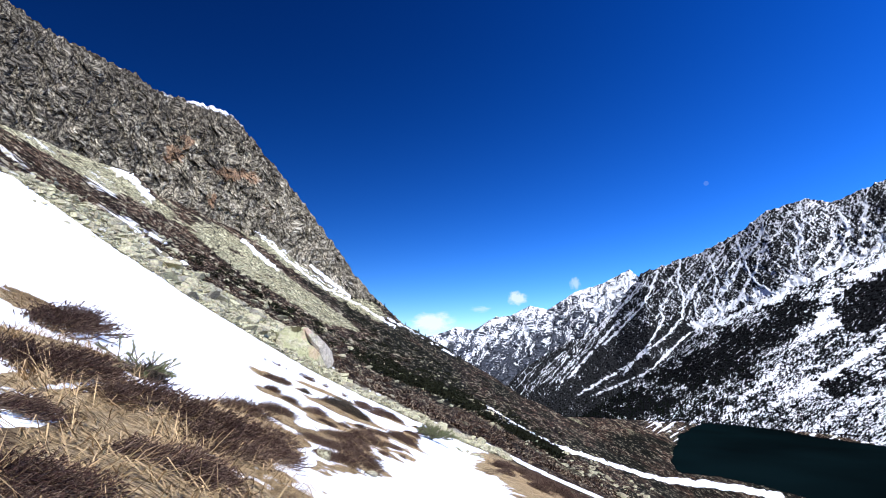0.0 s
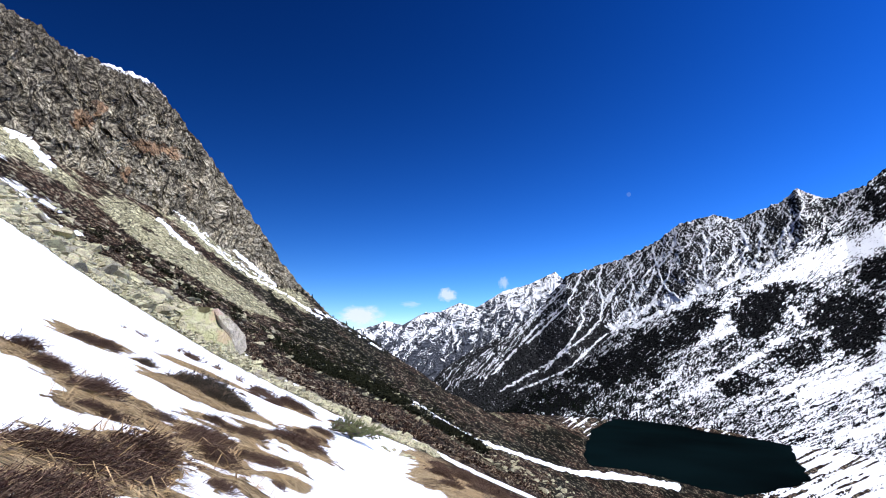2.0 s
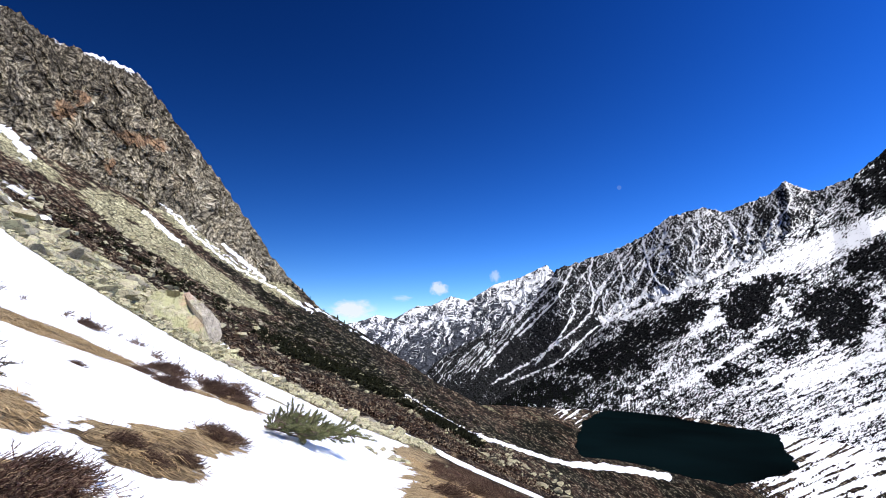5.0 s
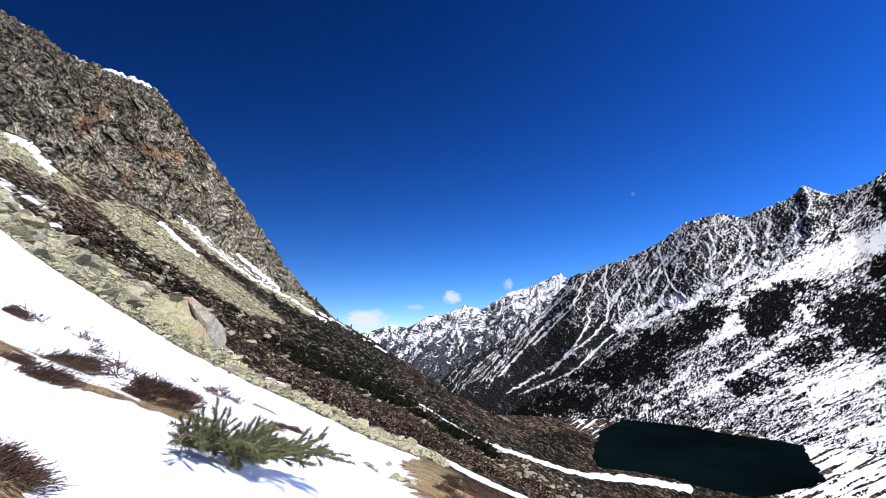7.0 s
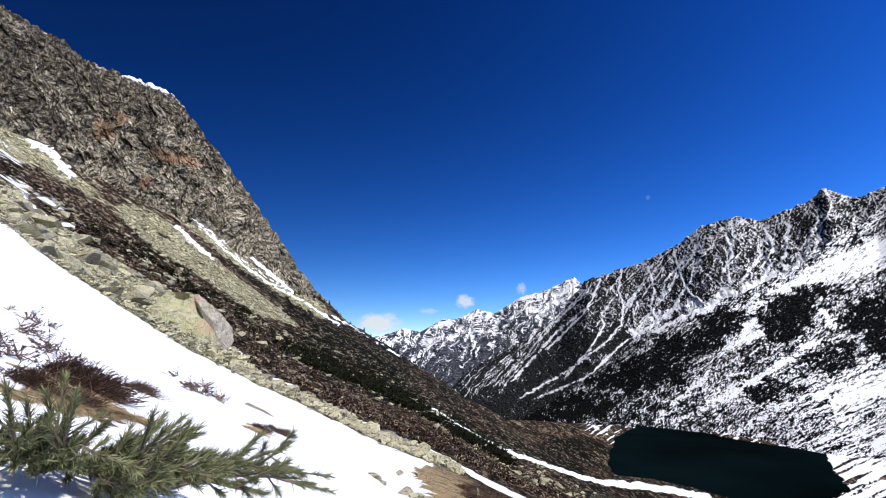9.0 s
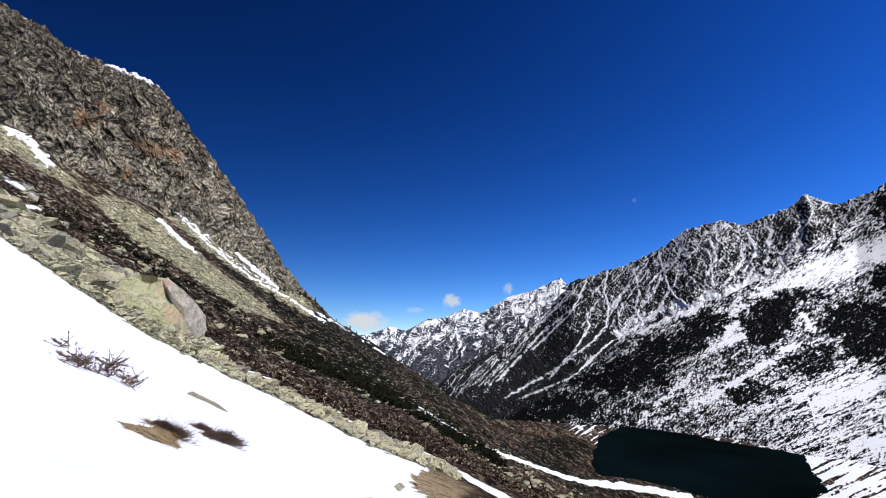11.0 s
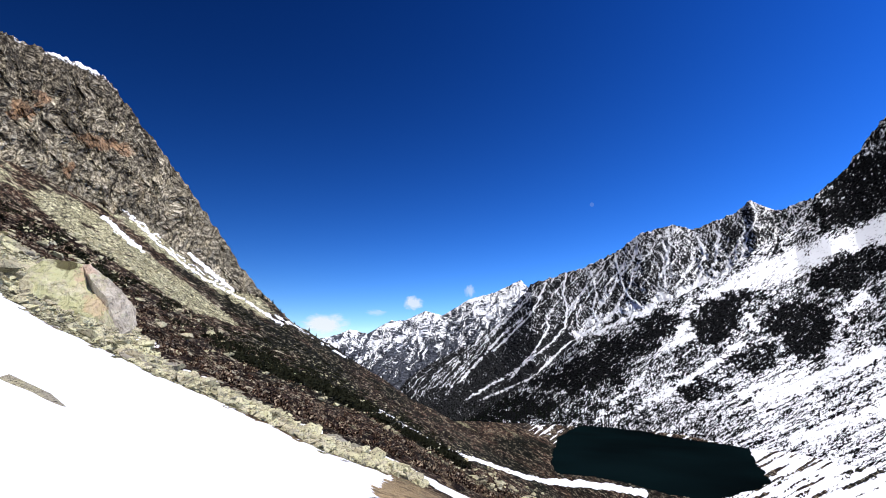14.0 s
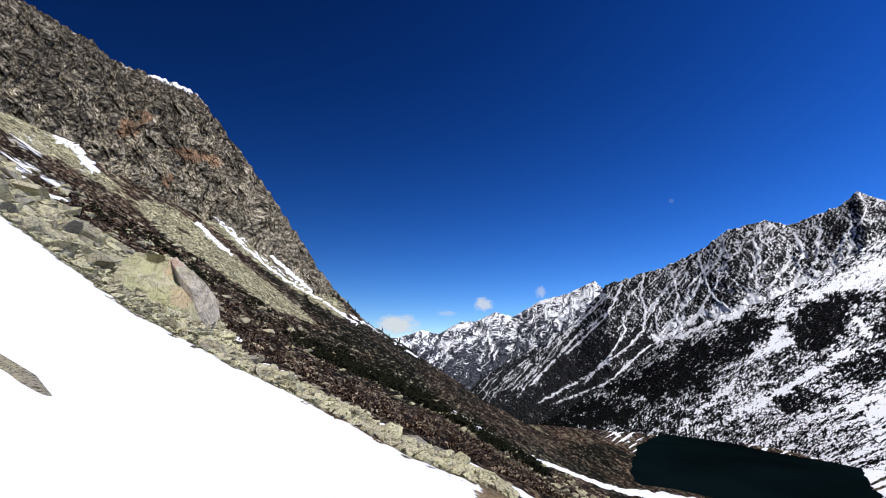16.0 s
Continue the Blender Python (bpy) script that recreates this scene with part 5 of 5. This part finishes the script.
def dry_grass():
    rng = np.random.default_rng(77)
    x, y = rng.uniform(-5.6, 5.5, 260000), rng.uniform(0.3, 27.5, 260000)
    rim = right_rim(y)
    keep = ((bare_field(x, y) > 0.45) & (x < rim)) | ((x > rim) & (x < rim + 2.2) & (y > 10) & (rng.random(len(x)) < 0.45))
    tuft = np.round(fbm(x / 0.16, y / 0.12, 2, 93) * 6)
    keep = keep & ((tuft > -1) | (rng.random(len(x)) < 0.4))
    x, y = x[keep][:56000], y[keep][:56000]
    z = land(x, y)
    lump = fbm(x / 0.35, y / 0.35, 2, 91)
    swirl = fbm(x / 0.22, y / 0.22, 2, 94) * 2.6
    verts, faces = [], []
    for i in range(len(x)):
        n = 3
        for _ in range(n):
            a = rng.normal(-0.1, 0.5) + swirl[i]
            d = np.array([math.cos(a), math.sin(a), 0])
            L = rng.uniform(0.06, 0.26 if y[i] < 5.5 else 0.17) * (1 + 0.5 * lump[i])
            p0 = np.array([x[i], y[i], z[i] - 0.01]) + rng.normal(0, 0.02, 3) * (1, 1, 0)
            if y[i] < 8.5 and rng.random() < 0.08:
                L = rng.uniform(0.22, 0.32)
                p0[2] -= 0.01
            p1 = p0 + d * L * 0.4 + np.array([0, 0, L * rng.uniform(0.02, 0.15 if L < 0.22 else 0.4) - 0.12 * L * d[0]])
            p2 = p0 + d * L * 0.95 + np.array([0, 0, -0.4 * L * d[0] + rng.uniform(0, 0.03 if L < 0.22 else 0.2)])
            s_ = np.cross(d, (0, 0, 1)) * rng.uniform(0.0012, 0.0036)
            b = len(verts)
            verts += [p0 - s_, p0 + s_, p1 + s_, p1 - s_, p2]
            faces += [[b, b + 1, b + 2, b + 3], [b + 3, b + 2, b + 4]]
    me = soup("dry_grass", verts, faces, STRAW)
    return tagged(new("dry_grass", me), "matted tan dry grass between patches of snow", "grass", kind="stuff")


dry_grass()


def pine(seed, branches, reach, spread, up, base_turn=0.0, brush=8, needles=46):
    """A creeping pine: limbs from one root, each with brushes of needles."""
    rng = np.random.default_rng(seed)
    root = new("dwarf_pine")
    for b in range(branches):
        a = radians(base_turn + spread * ((b + 0.5) / branches - 0.5)) + rng.normal(0, 0.08)
        L = reach * rng.uniform(0.6, 1.0)
        d = np.array([math.cos(a), math.sin(a), 0.0])
        pts = []
        for k in range(7):
            t = k / 6
            p = d * L * t
            p[2] = -0.43 * p[0] - 0.08 * p[1] + up * rng.uniform(0.7, 1.2) * t ** 1.6 + 0.01
            pts.append(p + rng.normal(0, 0.015, 3) * t)
        tv, tf, nv, nf = [], [], [], []
        tube(pts, 0.011 * min(1.0, reach), 0.004, tv, tf, 5)
        for k in range(brush):
            t = 2.2 + 3.8 * (k + rng.random()) / brush
            i = min(int(t), 5)
            q = pts[i] + (pts[i + 1] - pts[i]) * (t - i)
            e = (pts[i + 1] - pts[i])
            e = e / np.linalg.norm(e) + rng.normal(0, 0.4, 3) * (1, 1, 0.5) + np.array([0, 0, 0.12])
            e /= np.linalg.norm(e)
            l2 = rng.uniform(0.12, 0.26)
            tip = q + e * l2
            tube([q, (q + tip) / 2, tip], 0.007, 0.004, tv, tf)
            for _ in range(needles):
                w = rng.uniform(0.2, 1.0) ** 0.6
                n = e * rng.uniform(0.9, 1.5) + rng.normal(0, 0.42, 3)
                n /= np.linalg.norm(n)
                blade(q + e * l2 * w, n, rng.normal(size=3), rng.uniform(0.04, 0.075), 0.005, nv, nf)
        br = part("branch", soup("branch", tv, tf, BARK), root, "grey-brown woody branch")
        tagged(part("foliage", soup("foliage", nv, nf, NEEDLE), br, "olive green needle brushes"), kind="stuff")
    return root


def plant_pines():
    big = pine(5, 16, 1.0, 84, 0.3, -26, 19, 95)
    big.matrix_basis = slope_pose(-0.58, 15.8, 0, 0.9, 0.0)
    tagged(big, "low green dwarf pine sprawling over the snow", "shrub")
    arm = pine(6, 4, 1.15, 24, 0.46, 14, 16, 95)
    arm.matrix_basis = slope_pose(-0.3, 15.95, 0, 0.9, 0.0)
    tagged(arm, "dwarf pine with long rising branches above the snow", "shrub")
    small = pine(7, 7, 0.34, 320, 0.1, 0, 6, 60)
    small.matrix_basis = slope_pose(-2.66, 5.45, 0, 0.8, 0.04)
    tagged(small, "small dark dwarf pine among heather", "shrub")


plant_pines()


# ---- slab and stones in the snow ----
def snow_stones():
    rng = np.random.default_rng(12)
    v, f = hull(rng, 30, (1.45, 0.42, 0.17))
    ob = new("flat_stone", soup("flat_stone", v, f, ROCK_FLAT))
    ob.matrix_basis = pose(-1.9, 26.3, at_ground(-1.9, 26.3) - 0.075, 0, 23, -32)
    tagged(ob, "flat grey stone showing through smooth snow", "stone")
    for x, y, k in [(0.95, 23.8, 0.3), (1.15, 23.6, 0.2), (1.5, 22.6, 0.26), (1.75, 22.2, 0.3), (1.9, 22.0, 0.2), (1.6, 28.8, 0.26), (2.4, 33.2, 0.3), (-0.95, 5.6, 0.2), (-0.55, 5.9, 0.16)]:
        place_stone(PALE_STONES[int(k * 100) % 9], x, y, k, 50 * k * 100, label="small stone half sunk in snow", group="stones by the path")


snow_stones()


# ---- far thickets and trees ----
def tuft_shape(rng, scraps=34):
    """A low dome of small leafy scraps."""
    v, f = [], []
    for _ in range(scraps):
        a, b = rng.uniform(0, 6.28), math.asin(rng.uniform(0.0, 1.0))
        c = np.array([math.cos(a) * math.cos(b), math.sin(a) * math.cos(b), 0.62 * math.sin(b)]) * rng.uniform(0.45, 0.95)
        d = c / np.linalg.norm(c) + rng.normal(0, 0.5, 3)
        d /= np.linalg.norm(d)
        w = np.cross(d, rng.normal(size=3))
        w *= rng.uniform(0.1, 0.2) / (np.linalg.norm(w) + 1e-9)
        k = len(v)
        v += [c - w, c + w, c + d * rng.uniform(0.2, 0.45)]
        f.append([k, k + 1, k + 2])
    return np.array(v), f


def conifer_shape(rng, tiers=6, sides=7):
    v, f = [], []
    for t in range(tiers):
        z0, r0 = 0.1 + 0.85 * t / tiers, 0.2 * (1 - t / tiers) + 0.03
        k = len(v)
        for i in range(sides):
            a = 2 * math.pi * i / sides + rng.uniform(-0.3, 0.3)
            r = r0 * rng.uniform(0.55, 1.25)
            v.append((math.cos(a) * r, math.sin(a) * r, z0 - 0.04 * rng.random()))
        v.append((rng.normal(0, 0.01), rng.normal(0, 0.01), z0 + 1.5 / tiers))
        f += [[k + i, k + (i + 1) % sides, k + sides] for i in range(sides)]
    return np.array(v), f


def strew(name, label, category, shapes, x, y, z, size, material, seed):
    rng = np.random.default_rng(seed)
    verts, faces, base = [], [], 0
    for i in range(len(x)):
        v, f = shapes[i % len(shapes)]
        a, k = rng.uniform(0, 6.28), rng.uniform(*size)
        w = v * k
        verts.append(np.stack([w[:, 0] * np.cos(a) - w[:, 1] * np.sin(a) + x[i], w[:, 0] * np.sin(a) + w[:, 1] * np.cos(a) + y[i], w[:, 2] + z[i]], 1))
        faces += [[q + base for q in g] for g in f]
        base += len(v)
    return tagged(new(name, soup(name, np.concatenate(verts), faces, material)), label, category, kind="stuff")


def thickets():
    rng = np.random.default_rng(101)
    shapes = [tuft_shape(rng) for _ in range(12)]
    a, r = np.radians(rng.uniform(-30, 14, 120000)), 90 * (900 / 90) ** rng.random(120000)
    x, y = HOME[0] + r * np.sin(a), HOME[1] + r * np.cos(a)
    z = land(x, y)
    f = hill_fields(x, y, z)
    p = f["pines"] * 0.9 + 0.12 * (f["scree"] < 0.45)
    keep = (rng.random(len(x)) < p * (0.5 + 0.8 * fbm(x / 14, y / 14, 3, 17))) & (r < 760) & (f["snow"] < 0.3)
    x, y, z = x[keep][:2600], y[keep][:2600], z[keep][:2600]
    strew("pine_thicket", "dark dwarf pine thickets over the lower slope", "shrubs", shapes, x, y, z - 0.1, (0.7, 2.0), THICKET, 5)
    # brown heath clumps
    a, r = np.radians(rng.uniform(-42, 22, 60000)), 54 * (320 / 54) ** rng.random(60000) ** 1.3
    x, y = HOME[0] + r * np.sin(a), HOME[1] + r * np.cos(a)
    z = land(x, y)
    f = hill_fields(x, y, z)
    keep = (f["snow"] < 0.4) & (f["scree"] < 0.5) & (f["pines"] < 0.7)
    x, y, z = x[keep][:1800], y[keep][:1800], z[keep][:1800]
    strew("heath_clumps", "reddish-brown heath clumps on the slope", "shrubs", shapes, x, y, z - 0.1, (0.3, 0.85), HEATHER_FAR, 6)


def far_heath():
    m, nt, p = nodes_of("far heath", 0.9)
    isl = nt.nodes.new("ShaderNodeNewGeometry").outputs["Random Per Island"]
    n = noise_node(nt, 0.12, 4, 0.6).outputs[0]
    v = maths(nt, "ADD", maths(nt, "MULTIPLY", isl, 0.8), maths(nt, "MULTIPLY", n, 0.4))
    nt.links.new(ramp(nt, v, [(0.3, (0.002, 0.0015, 0.001)), (0.55, (0.026, 0.014, 0.010)), (0.8, (0.1, 0.058, 0.038)), (0.95, (0.4, 0.32, 0.22))]), p.inputs["Base Color"])
    return m


HEATHER_FAR = far_heath()
thickets()


def conifers():
    rng = np.random.default_rng(131)
    v, f = conifer_shape(rng)
    crown = soup("crown", v, f, SPRUCE)
    tv, tf = [], []
    tube([(0, 0, -0.1), (0, 0, 0.5), (0, 0, 0.9)], 0.03, 0.01, tv, tf, 5)
    trunk = soup("trunk", tv, tf, BARK)
    root = new("conifer")
    part("trunk", trunk, root)
    part("crown", crown, root)
    tagged(root, "small dark conifer on the slope's skyline", "tree", "skyline conifers")
    spots = [(-10.4, 660, 9), (-9.9, 665, 7), (-9.0, 670, 8), (-8.2, 680, 9), (-7.6, 690, 12), (-7.1, 695, 8), (-6.5, 700, 11), (-5.6, 705, 7), (-4.0, 715, 8), (-2.4, 735, 9), (-1.6, 745, 8), (-0.4, 760, 11), (0.8, 770, 9), (1.6, 780, 10), (2.5, 790, 9), (3.4, 800, 8), (4.5, 815, 8), (6.0, 840, 8)]
    for i, (a, r, k) in enumerate(spots):
        x, y = HOME[0] + r * math.sin(radians(a)), HOME[1] + r * math.cos(radians(a))
        m = pose(x, y, at_ground(x, y) - 0.3, 0, 0, 40 * i) @ Matrix.Diagonal((0.8 * k, 0.8 * k, 0.62 * k, 1))
        copy_thing(root, m)
    for q in list(root.children) + [root]:
        bpy.data.objects.remove(q)
    # far woods low on the mountainsides
    shapes = [conifer_shape(rng, 3, 5) for _ in range(6)]
    px, py, pz = [], [], []
    for key, keep_of, n in (("snowy_mountain", lambda a, e: step(a, 38, 26) * step(e, 1.0, -4), 900), ("serrated_mountain_range", lambda a, e: step(a, 26, 20) * step(e, 0, -4), 1100)):
        A, E, x, y, z = FACES[key]
        p = (keep_of(A, E) * (0.35 + np.clip(fbm(A * 0.6, E * 1.2, 3, 97), 0, 1))).ravel()
        i = rng.choice(p.size, n, False, p / p.sum())
        px.append(x.ravel()[i]), py.append(y.ravel()[i]), pz.append(z.ravel()[i])
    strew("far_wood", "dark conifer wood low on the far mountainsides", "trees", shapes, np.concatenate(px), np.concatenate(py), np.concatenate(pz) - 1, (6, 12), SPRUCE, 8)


conifers()


# ---- clouds and day moon ----
def cloud(name, bearing, height, wide, tall, seed, density):
    m = bpy.data.materials.new("cloud")
    m.use_nodes = True
    nt = m.node_tree
    nt.nodes.clear()
    out = nt.nodes.new("ShaderNodeOutputMaterial")
    mix = nt.nodes.new("ShaderNodeMixShader")
    clear = nt.nodes.new("ShaderNodeBsdfTransparent")
    glow = nt.nodes.new("ShaderNodeEmission")
    glow.inputs["Color"].default_value, glow.inputs["Strength"].default_value = (0.92, 0.96, 1.0, 1), 1.0
    co = nt.nodes.new("ShaderNodeTexCoord")
    n = nt.nodes.new("ShaderNodeTexNoise")
    n.noise_dimensions = "4D"
    n.inputs["W"].default_value, n.inputs["Scale"].default_value, n.inputs["Detail"].default_value, n.inputs["Roughness"].default_value = seed, 2.2, 7, 0.6
    nt.links.new(co.outputs["Object"], n.inputs["Vector"])
    ln = nt.nodes.new("ShaderNodeVectorMath")
    ln.operation = "LENGTH"
    nt.links.new(co.outputs["Object"], ln.inputs[0])
    body = maths(nt, "SUBTRACT", 1.0, ln.outputs["Value"])
    v = maths(nt, "ADD", maths(nt, "MULTIPLY", body, 1.5), maths(nt, "MULTIPLY", maths(nt, "SUBTRACT", n.outputs[0], 0.5), 2.2))
    v = maths(nt, "MULTIPLY", maths(nt, "MULTIPLY", maths(nt, "DIVIDE", maths(nt, "SUBTRACT", v, 0.3), 0.7, True), maths(nt, "DIVIDE", body, 0.25, True)), density)
    nt.links.new(v, mix.inputs[0])
    nt.links.new(clear.outputs[0], mix.inputs[1])
    nt.links.new(glow.outputs[0], mix.inputs[2])
    nt.links.new(mix.outputs[0], out.inputs["Surface"])
    me = bpy.data.meshes.new("cloud")
    me.from_pydata([(-1, 0, -1), (1, 0, -1), (1, 0, 1), (-1, 0, 1)], [], [(0, 1, 2, 3)])
    me.materials.append(m)
    ob = new(name, me)
    d = 4750.0
    b, h = radians(bearing), radians(height)
    k = math.radians(1) * d
    ob.matrix_basis = pose(HOME[0] + d * math.sin(b), HOME[1] + d * math.cos(b), HOME[2] + d * math.tan(h), 0, 0, -bearing) @ Matrix.Diagonal((wide * k, 1, tall * k, 1))
    return tagged(ob, "small white cloud low over the distant peaks", "cloud", kind="structure")


cloud("backdrop_cloud", -0.8, 4.4, 3.6, 1.7, 1.3, 0.9)
cloud("backdrop_cloud", 9.3, 7.1, 1.6, 1.2, 4.1, 0.75)
cloud("backdrop_cloud", 16.0, 8.6, 0.8, 1.0, 7.7, 0.45)
cloud("backdrop_cloud", 5.0, 5.9, 1.6, 0.5, 9.2, 0.35)


def day_moon():
    m = bpy.data.materials.new("pale moon")
    m.use_nodes = True
    nt = m.node_tree
    nt.nodes.clear()
    out = nt.nodes.new("ShaderNodeOutputMaterial")
    mix = nt.nodes.new("ShaderNodeMixShader")
    mix.inputs[0].default_value = 0.05
    clear = nt.nodes.new("ShaderNodeBsdfTransparent")
    glow = nt.nodes.new("ShaderNodeEmission")
    glow.inputs["Color"].default_value, glow.inputs["Strength"].default_value = (0.75, 0.9, 1.0, 1), 0.9
    nt.links.new(clear.outputs[0], mix.inputs[1])
    nt.links.new(glow.outputs[0], mix.inputs[2])
    nt.links.new(mix.outputs[0], out.inputs["Surface"])
    bm = bmesh.new()
    bmesh.ops.create_uvsphere(bm, u_segments=16, v_segments=8, radius=19)
    me = bpy.data.meshes.new("moon")
    bm.to_mesh(me)
    bm.free()
    me.materials.append(m)
    ob = new("backdrop_moon", me)
    b, h = radians(30.6), radians(18.0)
    ob.location = (4300 * math.sin(b), 4300 * math.cos(b), 4300 * math.tan(h))
    return tagged(ob, "faint pale day moon in blue sky", "moon", kind="structure")


day_moon()
